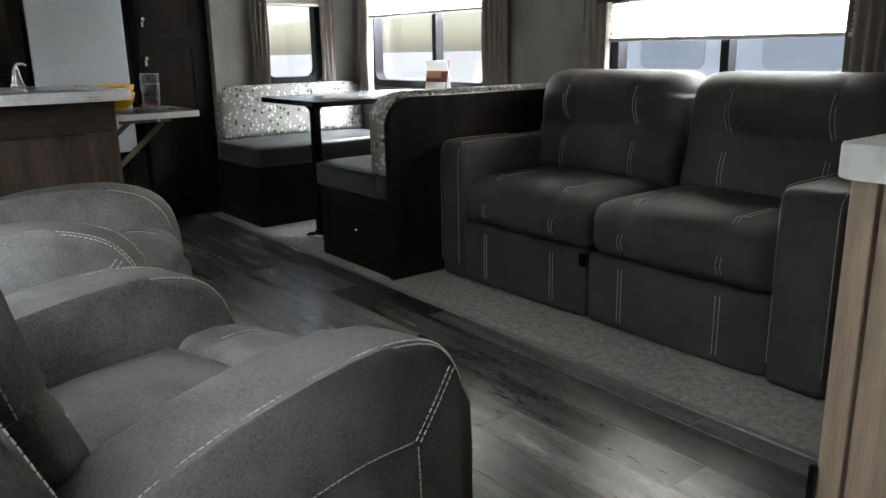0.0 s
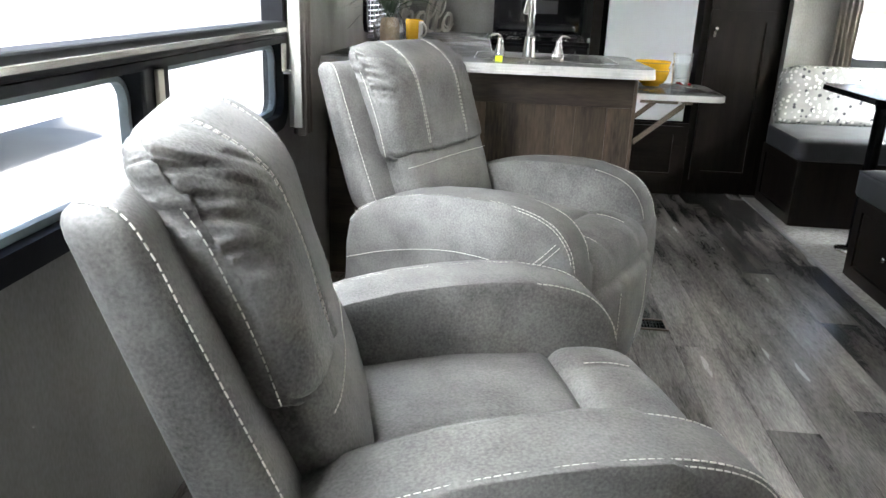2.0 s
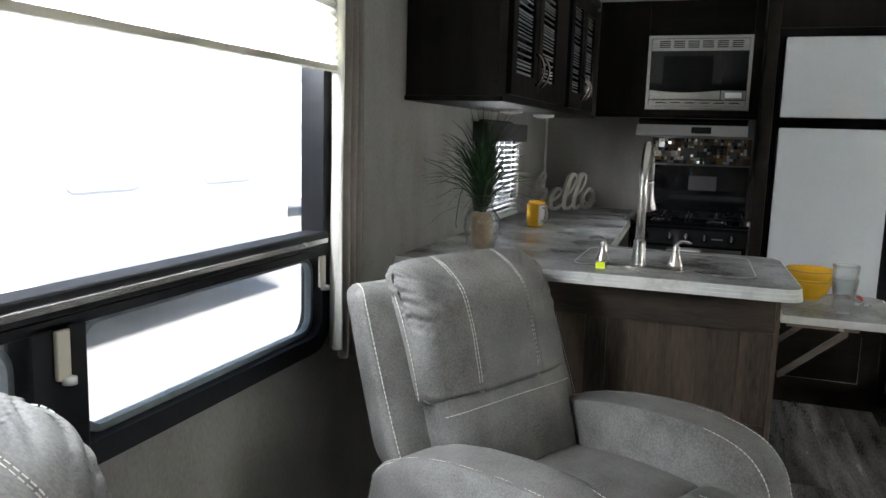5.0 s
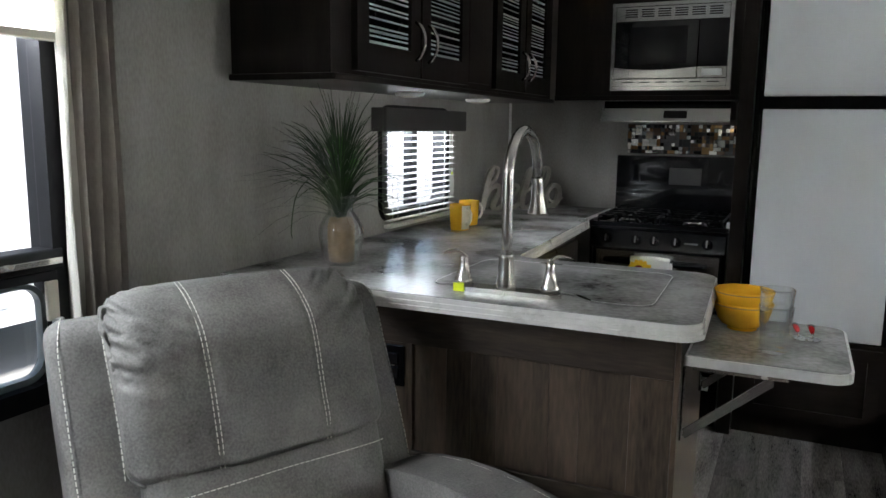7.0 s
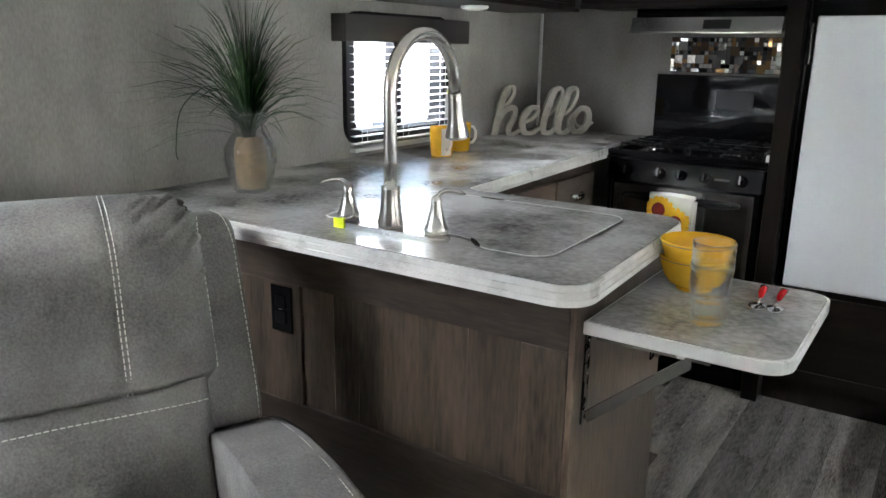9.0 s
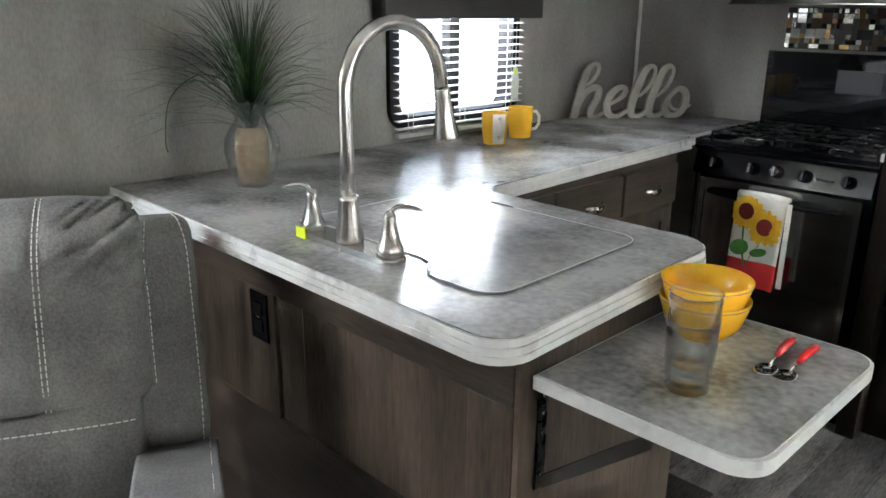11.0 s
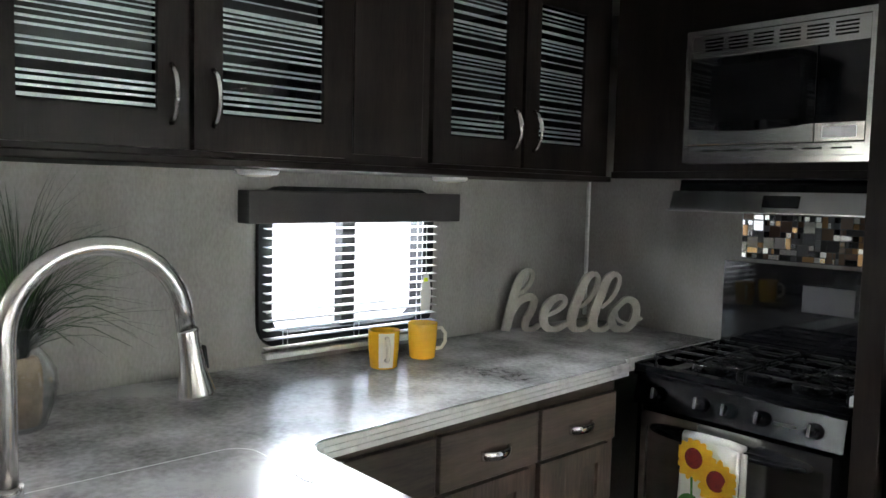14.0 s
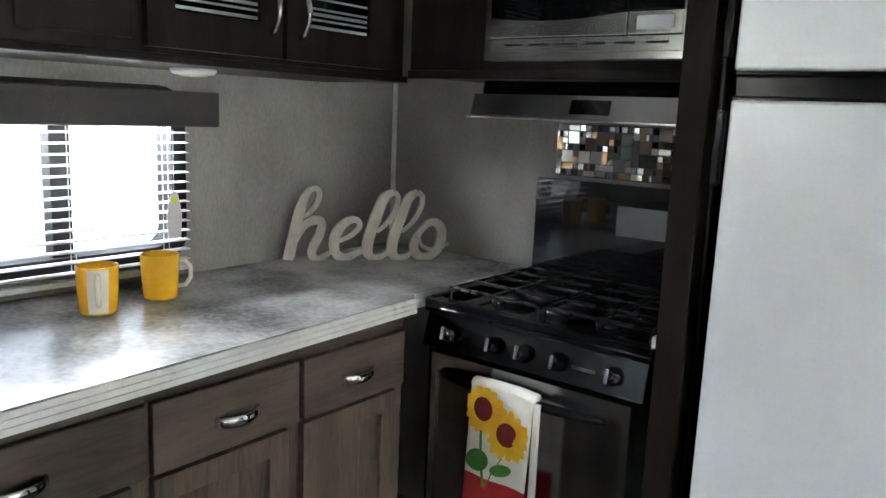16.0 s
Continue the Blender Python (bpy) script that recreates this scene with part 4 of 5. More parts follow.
def sink_cover():
    ob = thing("sink_cover", "grey laminate sink cover panel fitted flush in the countertop", "sink cover", pose(0, 0, 0))
    o = arc(1.565 - 0.05, 4.712 + 0.05, 0.05, -90, 0, 5) + arc(1.555 - 0.05, 5.15 - 0.05, 0.05, 0, 90, 5) + arc(1.0 + 0.05, 5.15 - 0.05, 0.05, 90, 180, 5)
    o += [(1.0, 4.78), (1.008, 4.748), (1.028, 4.738), (1.046, 4.746), (1.06, 4.76), (1.08, 4.766), (1.35, 4.766), (1.378, 4.758), (1.398, 4.738), (1.415, 4.72), (1.44, 4.712)]
    part("seam", prism(offset_outline(o, -0.0016), 0.9102, 0.9112, "z"), "grey", ob)
    part("panel", prism(o, 0.9113, 0.9135, "z"), "counter", ob)
    part("rim", ring(o, offset_outline(o, 0.0016), 0.9136, 0.9140, "z"), "counter_edge", ob, "pale rim line")
    for cx, cy, turn in ((1.402, 4.738, -46), (1.20, 5.147, 0)):
        a_ = radians(turn)
        notch = [(cx + 0.034 * math.cos(radians(k)) * math.cos(a_) - 0.006 * math.sin(radians(k)) * math.sin(a_), cy + 0.034 * math.cos(radians(k)) * math.sin(a_) + 0.006 * math.sin(radians(k)) * math.cos(a_)) for k in range(0, 360, 20)]
        part("finger_notch", prism(notch, 0.9141, 0.9148, "z"), "black", ob, "dark finger notch")
    return ob


sink_cover()


def peninsula():
    ob = thing("peninsula_cabinet", "brown wood peninsula cabinet with a framed plank panel", "cabinet", pose(0, 0, 0))
    part("body", box(0.43, 1.625, 4.715, 5.19, 0.0, 0.866), "wood_mid", ob)
    f = 4.715
    part("top_rail", box(0.43, 1.625, f - 0.016, f - 0.0005, 0.752, 0.866, 0.002), "wood_mid_x", ob)
    part("bottom_rail", box(0.43, 1.625, f - 0.016, f - 0.0005, 0.0, 0.4595, 0.002), "wood_mid_x", ob)
    part("stile", box(1.53, 1.625, f - 0.016, f - 0.0005, 0.46, 0.7515, 0.002), "wood_mid", ob)
    part("side_board", box(0.43, 0.965, f - 0.015, f - 0.0005, 0.46, 0.7515), "wood_mid", ob)
    edges = (0.9655, 1.06, 1.13, 1.20, 1.335, 1.41, 1.5295)
    for a, b in zip(edges, edges[1:]):
        part("board", box(a, b - 0.0012, f - 0.006, f - 0.0005, 0.46, 0.7515), "wood_mid", ob)
    part("end_board", box(1.6255, 1.638, 4.70, 5.19, 0.0, 0.866, 0.002), "wood_mid", ob)
    return ob


peninsula()


def outlet():
    ob = thing("wall_outlet", "black duplex outlet on the peninsula side", "outlet", pose(0.912, 4.6995, 0.69))
    part("plate", box(-0.033, 0.033, -0.006, 0.0, -0.056, 0.056, 0.003), "black", ob)
    part("socket", box(-0.016, 0.016, -0.009, -0.006, 0.004, 0.034, 0.002), "black_gloss", ob)
    part("socket", box(-0.016, 0.016, -0.009, -0.006, -0.034, -0.004, 0.002), "black_gloss", ob)
    part("screw", box(-0.006, 0.006, -0.0075, -0.006, -0.0015, 0.0015), "nickel", ob, "pale centre mark")


outlet()


def drop_leaf():
    ob = thing("drop_leaf_shelf", "raised grey marbled flip-up shelf on folding steel brackets", "shelf", pose(0, 0, 0))
    o = [(1.642, 4.722)] + arc(1.985 - 0.05, 4.722 + 0.05, 0.05, -90, 0, 6) + arc(1.985 - 0.05, 5.165 - 0.05, 0.05, 0, 90, 6) + [(1.642, 5.165)]
    part("top", prism(offset_outline(o, 0.006), 0.806, 0.810, "z"), "counter", ob)
    part("edge_band", ring(o, offset_outline(o, 0.014), 0.786, 0.808, "z"), "counter_edge", ob, "pale edge")
    part("core", prism(offset_outline(o, 0.0138), 0.787, 0.8058, "z"), "counter", ob)
    for y_ in (4.75, 5.13):
        br = part("bracket", box(1.6385, 1.6425, y_ - 0.011, y_ + 0.011, 0.60, 0.778, 0.001), "iron", ob, "dark steel wall strip")
        for z_ in (0.625, 0.70, 0.735, 0.765):
            sc = part("screw", lathe([(0, 0), (0.004, 0), (0.003, 0.002), (0, 0.003)], 8), "chrome", br, smooth=True)
            sc.matrix_local = pose(1.6425, y_, z_, 0, 90, 0)
        part("arm", prism([(1.646, 0.612), (1.652, 0.606), (1.83, 0.757), (1.83, 0.774), (1.816, 0.774), (1.646, 0.628)], y_ - 0.006, y_ - 0.002, "y", 0.001, 1), "steel", br, "folding steel arm")
        part("arm_rail", box(1.66, 1.86, y_ - 0.008, y_ + 0.008, 0.772, 0.7855, 0.001), "nickel", br)
    return ob


drop_leaf()


def base_unit(y0, y1, handle_y, label, double=False):
    ob = thing("base_cabinet", label, "cabinet", pose(0, 0, 0), group="kitchen base cabinets")
    F = 0.94
    part("body", box(0.43, F, y0, y1, 0.09, 0.866), "wood_mid", ob)
    part("toe_kick", box(0.43, F - 0.05, y0, y1, 0.0, 0.0895), "black", ob)
    part("top_rail", box(F, F + 0.004, y0, y1, 0.815, 0.866), "wood_mid_x", ob)
    d = part("drawer", box(F, F + 0.018, y0 + 0.006, y1 - 0.006, 0.672, 0.812, 0.003), "wood_mid_x", ob)
    bar_handle(d, "x", F + 0.018, 1, handle_y, 0.737, 0.10, False, 0.024, 0.0065, "chrome", 2.0)
    shaker(ob, "door", "x", F, 1, y0 + 0.006, y1 - 0.035, 0.10, 0.664, "wood_mid", 0.05, 3)
    part("stile", box(F, F + 0.004, y1 - 0.033, y1, 0.09, 0.668), "wood_mid", ob)
    return ob


base_unit(5.195, 5.664, 5.43, "brown wood base cabinet with drawer, in the counter's corner")
base_unit(5.666, 6.026, 5.855, "brown wood base cabinet with drawer, under the window")
base_unit(6.028, 6.372, 6.197, "brown wood base cabinet with drawer, beside the stove")


def slat_door(ob, a0, a1, handle_a):
    F = 0.74
    z0, z1 = 1.458, 2.005
    rail = 0.062
    d = part("door", ring([(a0, z0), (a1, z0), (a1, z1), (a0, z1)], [(a0 + rail, z0 + 0.075), (a1 - rail, z0 + 0.075), (a1 - rail, z1 - 0.07), (a0 + rail, z1 - 0.07)], F + 0.001, F + 0.02, "x"), "wood", ob)
    part("insert", box(F + 0.001, F + 0.005, a0 + rail, a1 - rail, z0 + 0.075, z1 - 0.07), "dark_glass", d, "dark glass insert")
    rnd, shared = random.Random(12), {}
    z = z0 + 0.083
    while z < z1 - 0.078:
        w = (a1 - a0) / 2 - rail
        h = rnd.choice((0.0013, 0.0022, 0.0022, 0.0034))
        if h not in shared:
            sl = part("slat", box(-0.0016, 0.0016, -w, w, -h, h), "slat_metal", d)
            shared[h] = sl.data
        else:
            sl = new("slat", shared[h])
            sl.parent = d
        sl.matrix_local = pose(F + 0.0075, (a0 + a1) / 2, z)
        z += h + rnd.choice((0.009, 0.011, 0.013, 0.021))
    bar_handle(d, "x", F + 0.02, 1, handle_a, 1.565, 0.115, True, 0.032, 0.0055)


M["slat_metal"] = mat("pale_ribbed_insert", (0.40, 0.46, 0.45), 0.3, 0.5)


def upper_cabinets():
    ob = thing("upper_cabinet", "dark espresso wall cabinet with ribbed insert doors", "cabinet", pose(0, 0, 0), group="kitchen wall cabinets")
    part("body", box(0.422, 0.735, 4.675, 6.57, 1.446, CEIL - 0.002), "wood", ob)
    part("light_rail", box(0.422, 0.762, 4.660, 6.57, 1.428, 1.4455, 0.004), "wood_x", ob)
    part("face_frame", box(0.7352, 0.7402, 4.675, 6.57, 1.446, CEIL - 0.002), "wood", ob)
    part("crown", box(0.7402, 0.762, 4.675, 6.57, 2.015, CEIL - 0.002, 0.003), "wood_x", ob)
    slat_door(ob, 4.775, 5.148, 5.112)
    slat_door(ob, 5.160, 5.530, 5.200)
    slat_door(ob, 5.800, 6.135, 6.100)
    slat_door(ob, 6.148, 6.480, 6.186)
    part("centre_panel", box(0.7402, 0.748, 5.56, 5.775, 1.47, 2.0, 0.003), "wood", ob)


upper_cabinets()


def microwave_cabinet():
    ob = thing("microwave_cabinet", "dark espresso wall cabinet built round the microwave", "cabinet", pose(0, 0, 0), group="kitchen wall cabinets")
    part("side_panel", box(0.765, 1.028, 6.575, NORTH - 0.001, 1.446, CEIL - 0.002), "wood", ob)
    part("side_panel", box(1.548, 1.597, 6.575, NORTH - 0.001, 1.446, CEIL - 0.002), "wood", ob)
    part("top_panel", box(1.0285, 1.5475, 6.575, NORTH - 0.001, 1.866, CEIL - 0.002), "wood_x", ob)
    part("bottom_panel", box(1.0285, 1.5475, 6.575, NORTH - 0.001, 1.446, 1.483), "wood_x", ob)
    part("lip", box(0.765, 1.597, 6.562, 6.5745, 1.440, 1.462, 0.003), "wood_x", ob)


microwave_cabinet()


def microwave():
    ob = thing("microwave", "stainless steel built-in microwave with a dark glass door", "microwave", pose(0, 0, 0))
    f = 6.553
    part("body", box(1.035, 1.541, f + 0.006, 6.86, 1.486, 1.862), "black", ob)
    rim = ring([(1.029, 1.484), (1.547, 1.484), (1.547, 1.865), (1.029, 1.865)], [(1.045, 1.50), (1.531, 1.50), (1.531, 1.85), (1.045, 1.85)], f - 0.006, f + 0.02, "y")
    part("trim_frame", rim, "steel", ob)
    part("vent_strip", box(1.0455, 1.5305, f - 0.002, f + 0.006, 1.785, 1.8495, 0.002), "steel", ob)
    for k in range(6):
        for r in range(4):
            part("vent_slot", box(1.085 + k * 0.072, 1.14 + k * 0.072, f - 0.0035, f - 0.0018, 1.803 + r * 0.010, 1.808 + r * 0.010), "black", ob)
    part("bottom_strip", box(1.0455, 1.5305, f - 0.002, f + 0.006, 1.5005, 1.534, 0.002), "steel", ob)
    for k in range(6):
        part("vent_slot", box(1.085 + k * 0.073, 1.135 + k * 0.073, f - 0.0035, f - 0.0018, 1.517, 1.522), "black", ob)
    door = part("door", box(1.0455, 1.405, f - 0.004, f + 0.006, 1.572, 1.784, 0.002), "dark_glass", ob, "dark glass door")
    part("door_window", box(1.11, 1.36, f - 0.0052, f - 0.0042, 1.60, 1.76), "black", door)
    pts = [(1.0455, 1.536), (1.405, 1.536), (1.405, 1.584)] + [(1.405 - 0.3595 * k / 8, 1.584 - 0.012 * math.sin(math.pi * k / 8)) for k in range(1, 9)]
    part("door_bar", prism(pts, f - 0.008, f + 0.004, "y", 0.002), "steel", ob, "curved steel door bar")
    part("control_panel", box(1.4065, 1.5305, f - 0.003, f + 0.006, 1.585, 1.784, 0.002), "black_gloss", ob)
    part("latch_plate", box(1.4065, 1.5305, f - 0.006, f + 0.004, 1.536, 1.584, 0.002), "steel", ob)
    part("latch_button", box(1.428, 1.51, f - 0.0085, f - 0.0062, 1.546, 1.574, 0.002), "fridge", ob, "pale push button")


microwave()


def range_hood():
    ob = thing("range_hood", "stainless range hood with a black top and black switch panel", "range hood", pose(0, 0, 0))
    part("shell", prism([(6.585, 1.372), (6.60, 1.438), (NORTH - 0.002, 1.438), (NORTH - 0.002, 1.36), (6.57, 1.358)], 0.998, 1.553, "x"), "black", ob)
    part("front", prism([(6.548, 1.350), (6.566, 1.404), (6.600, 1.404), (6.600, 1.357), (6.56, 1.350)], 0.993, 1.556, "x"), "steel", ob)
    part("lip", box(0.990, 1.559, 6.540, 6.556, 1.344, 1.3495, 0.001), "steel", ob)
    sw = part("switch_panel", box(-0.05, 0.05, -0.002, 0.0, -0.017, 0.017, 0.001), "black_gloss", ob)
    sw.matrix_local = pose(1.325, 6.5565, 1.378, -18, 0, 0)


range_hood()


def stove():
    ob = thing("stove", "black gas stove with a raised glass lid and steel oven door", "stove", pose(0, 0, 0))
    part("body", box(1.015, 1.59, 6.42, NORTH - 0.01, 0.06, 0.868), "black", ob)
    part("side_trim", box(1.002, 1.0145, 6.41, NORTH - 0.01, 0.0, 0.905), "wood", ob)
    part("kick", box(1.02, 1.585, 6.45, 6.6, 0.0, 0.0595), "black", ob)
    part("cooktop", box(1.0, 1.594, 6.385, 6.86, 0.8685, 0.886, 0.005), "black_gloss", ob)
    part("cooktop_rim", ring(rounded(0.998, 1.596, 6.383, 6.862, 0.012), rounded(1.02, 1.574, 6.42, 6.84, 0.02), 0.8865, 0.902, "z"), "black", ob)
    for cx, cy, r in ((1.15, 6.55, 0.036), (1.44, 6.55, 0.036), (1.15, 6.74, 0.03), (1.44, 6.74, 0.03)):
        b = part("burner", lathe([(0, 0.886), (r + 0.014, 0.886), (r + 0.012, 0.896), (r, 0.899), (r, 0.907), (r - 0.008, 0.911), (0, 0.911)], 22, centre=(cx, cy, 0)), "iron", ob, smooth=True)
        part("burner_ring", lathe([(r + 0.002, 0.8985), (r + 0.006, 0.8985), (r + 0.006, 0.905), (r + 0.002, 0.905)], 22, centre=(cx, cy, 0)), "nickel", b, smooth=True)
    for x0, x1 in ((1.03, 1.285), (1.305, 1.565)):
        g = bmesh.new()
        for y_ in (6.45, 6.55, 6.645, 6.74, 6.825):
            tube([(x0, y_, 0.922), (x1, y_, 0.922)], 0.005, 6, g)
        for x_ in (x0, (x0 + x1) / 2, x1):
            tube([(x_, 6.45, 0.920), (x_, 6.825, 0.920)], 0.005, 6, g)
        for x_ in (x0, x1):
            for y_ in (6.45, 6.825):
                tube([(x_, y_, 0.887), (x_, y_, 0.92)], 0.005, 6, g)
        part("grate", g, "iron", ob, "cast iron grate")
    part("knob_panel", prism([(6.375, 0.788), (6.395, 0.868), (6.42, 0.868), (6.42, 0.788)], 1.008, 1.588, "x", 0.002), "black", ob)
    for x_ in (1.085, 1.215, 1.295, 1.385, 1.515):
        kn = part("knob", lathe([(0, 0), (0.021, 0), (0.021, 0.008), (0.016, 0.012), (0.015, 0.024), (0.012, 0.027), (0, 0.027)], 20), "black_gloss", ob, smooth=True)
        kn.matrix_local = pose(x_, 6.380, 0.828, 76, 0, 0)
        part("pointer", box(-0.003, 0.003, -0.015, 0.015, 0.026, 0.032, 0.001), "grey", kn)
    part("badge", box(1.42, 1.475, 6.3795, 6.382, 0.822, 0.829), "grey", ob, "small grey badge")
    door = part("oven_door", box(1.045, 1.565, 6.375, 6.4195, 0.27, 0.775, 0.004), "steel_dark", ob, "dark stainless oven door")
    part("door_frame", ring([(1.043, 0.268), (1.567, 0.268), (1.567, 0.777), (1.043, 0.777)], [(1.06, 0.29), (1.55, 0.29), (1.55, 0.735), (1.06, 0.735)], 6.369, 6.376, "y"), "steel", door, "bright steel border")
    part("lower_panel", box(1.045, 1.565, 6.385, 6.4195, 0.07, 0.262, 0.004), "black", ob)
    part("notice", box(1.530, 1.556, 6.383, 6.3848, 0.185, 0.245), "white", ob, "small white paper notice")
    pts = [(1.085 + 0.43 * k / 12, 6.368 - 0.036 * math.sin(math.pi * k / 12) ** 0.5, 0.735) for k in range(13)]
    part("oven_handle", tube(pts, 0.014, 8, flat=0.8), "black", door, "black curved oven handle", smooth=True)
    lid = part("glass_lid", box(1.012, 1.585, 6.862, 6.870, 0.905, 1.182, 0.002), "dark_glass", ob, "raised black glass lid")
    part("lid_label", box(1.27, 1.42, 6.8602, 6.8618, 1.045, 1.125), "grey", lid, "grey notice")
    part("lid_vent", box(1.06, 1.09, 6.8602, 6.8618, 1.06, 1.13), "black", lid)
    for x_ in (1.19, 1.24, 1.29, 1.34):
        part("lid_dot", lathe([(0, 0), (0.009, 0), (0.009, 0.001), (0, 0.001)], 12), "black", lid)
        lid.children[-1].matrix_local = pose(x_, 6.8615, 0.975, 90, 0, 0)
    part("clip", box(1.584, 1.598, 6.40, 6.43, 0.885, 0.925, 0.004), "white", ob, "white plastic clip")


M["steel_dark"] = varied("dark_stainless", (0.28, 0.275, 0.27), (0.38, 0.375, 0.37), 3, (1, 1, 12), 0.16, 0.05, metal=1.0, bump=0.03, grain=30)
stove()


def towel():
    ob = thing("dish_towel", "white sunflower-print dish towel with a red band on the oven handle", "towel", pose(0.034, 0, 0))
    x0, x1, z0, zr, z1 = 1.172, 1.336, 0.450, 0.538, 0.752

    def sheet(za, zb, material, name, extra=0.0, span=(0.0, 1.0)):
        bm = bmesh.new()
        n, m_ = 14, 14
        grid = []
        for layer in (0.0, 0.004):
            g = []
            for k in range(m_ + 1):
                z = za + (zb - za) * k / m_
                g.append([bm.verts.new((x0 + (x1 - x0) * (span[0] + (span[1] - span[0]) * i / n) - 0.01 * (z1 - z) / 0.35, 6.316 + layer - extra + 0.005 * math.sin(i / n * 9 + 1) * (z1 - z) / 0.35 - 0.012 * (z1 - z) / 0.35, z)) for i in range(n + 1)])
            grid.append(g)
        for g in grid:
            for a, b in zip(g, g[1:]):
                for i in range(n):
                    bm.faces.new((a[i], a[i + 1], b[i + 1], b[i]))
        for k in range(m_):
            for i in (0, n):
                bm.faces.new((grid[0][k][i], grid[1][k][i], grid[1][k + 1][i], grid[0][k + 1][i]))
        return part(name, bm, material, ob, smooth=True)

    cloth = sheet(zr + 0.0005, z1, "cloth_white", "cloth")
    sheet(z0, zr, "cloth_red", "red_band")
    fold = part("fold", tube([(x0, 6.33, 0.752), (x0 + 0.05, 6.33, 0.7555), (x0 + 0.12, 6.33, 0.7555), (x1, 6.33, 0.751)], 0.017, 8, flat=0.7), "cloth_white", ob, smooth=True)

    def on_cloth(x, z, lift=0.0015):
        i = (x - x0) / (x1 - x0)
        return Vector((x, 6.316 - 0.004 - lift + 0.005 * math.sin(i * 9 + 1) * (z1 - z) / 0.35 - 0.012 * (z1 - z) / 0.35, z))

    def disc(cx, cz, rx, rz, lift, material, name, petals=0, turn=0.0):
        bm = bmesh.new()
        n = 64 if petals else 20
        mid_ = bm.verts.new(on_cloth(cx, cz, lift))
        vs = []
        for k in range(n):
            a = 2 * math.pi * k / n
            w = 1.0
            if petals:
                w = 0.78 + 0.22 * abs(math.sin(petals * a / 2)) + 0.05 * math.sin(5 * a)
            px, pz = rx * w * math.cos(a), rz * w * math.sin(a)
            vs.append(bm.verts.new(on_cloth(min(x1 - 0.004, max(x0 - 0.006, cx + px * math.cos(turn) - pz * math.sin(turn))), min(z1, cz + px * math.sin(turn) + pz * math.cos(turn)), lift)))
        for k in range(n):
            bm.faces.new((mid_, vs[k], vs[(k + 1) % n]))
        return part(name, bm, material, cloth)

    for cx, cz in ((1.214, 0.698), (1.280, 0.655)):
        disc(cx, cz, 0.060, 0.060, 0.0010, "petal", "petals", 15)
        disc(cx - 0.003, cz + 0.003, 0.026, 0.028, 0.0018, "seed", "flower_centre")
    for pts in (((1.208, 0.65), (1.212, 0.59), (1.225, 0.52)), ((1.268, 0.60), (1.248, 0.565), (1.232, 0.52))):
        part("stem", tube([on_cloth(x, z, 0.0008) for x, z in pts], 0.0035, 5, flat=0.3), "leaf", cloth)
    disc(1.203, 0.578, 0.034, 0.026, 0.0014, "leaf", "leaf", turn=0.4)
    disc(1.268, 0.572, 0.028, 0.014, 0.0014, "leaf", "leaf", turn=0.3)
    part("side_fold", box(x1 - 0.003, x1 + 0.014, 6.318, 6.326, 0.462, 0.745, 0.003), "cloth_white", ob)


towel()


def tile_panel():
    ob = thing("tile_backsplash", "mosaic of dark, silver and amber glass tiles behind the stove", "tile backsplash", pose(0, 0, 0))
    part("grout", box(1.052, 1.590, NORTH - 0.004, NORTH - 0.0005, 1.191, 1.337), mat("dark_grout", (0.05, 0.048, 0.045), 0.8), ob)
    tints = []
    for name, c, r, me_ in (("black_tile", (0.01, 0.01, 0.011), 0.08, 0), ("grey_tile", (0.10, 0.10, 0.10), 0.15, 0), ("silver_tile", (0.78, 0.77, 0.74), 0.16, 1), ("pale_tile", (0.62, 0.61, 0.57), 0.1, 0.3), ("amber_tile", (0.45, 0.27, 0.12), 0.12, 0.5), ("bronze_tile", (0.10, 0.065, 0.045), 0.15, 0), ("smoke_tile", (0.035, 0.034, 0.034), 0.1, 0)):
        tints.append(mat(name, c, r, me_))
    rnd = random.Random(4)
    cell = 0.0178
    cols, rows = 30, 8
    used = set()
    cache = {}
    for r in range(rows):
        for c in range(cols):
            if (r, c) in used:
                continue
            w, h = rnd.choice(((1, 1), (1, 1), (2, 1), (1, 2), (2, 2), (0.5, 1), (1, 1)))
            if w == 0.5:
                cells = [(r, c)]
                parts_ = [(c * cell, r * cell, cell / 2, cell), (c * cell + cell / 2, r * cell, cell / 2, cell)]
            else:
                cells = [(r + j, c + i) for i in range(w) for j in range(h)]
                if any(k in used or k[0] >= rows or k[1] >= cols for k in cells):
                    cells, w, h = [(r, c)], 1, 1
                parts_ = [(c * cell, r * cell, w * cell, h * cell)]
            used.update(cells)
            for x, z, w_, h_ in parts_:
                m_ = rnd.choice(tints)
                key = (round(w_, 4), round(h_, 4), m_.name)
                if key not in cache:
                    t = part("tile", box(-w_ / 2 + 0.0008, w_ / 2 - 0.0008, -0.004, 0, -h_ / 2 + 0.0008, h_ / 2 - 0.0008, 0.001, 1), m_, ob)
                    cache[key] = t.data
                else:
                    t = new("tile", cache[key])
                    t.parent = ob
                t.matrix_local = pose(1.053 + x + w_ / 2, NORTH - 0.0042 - rnd.random() * 0.001, 1.193 + z + h_ / 2, rnd.uniform(-5, 5), 0, rnd.uniform(-6, 6))


tile_panel()


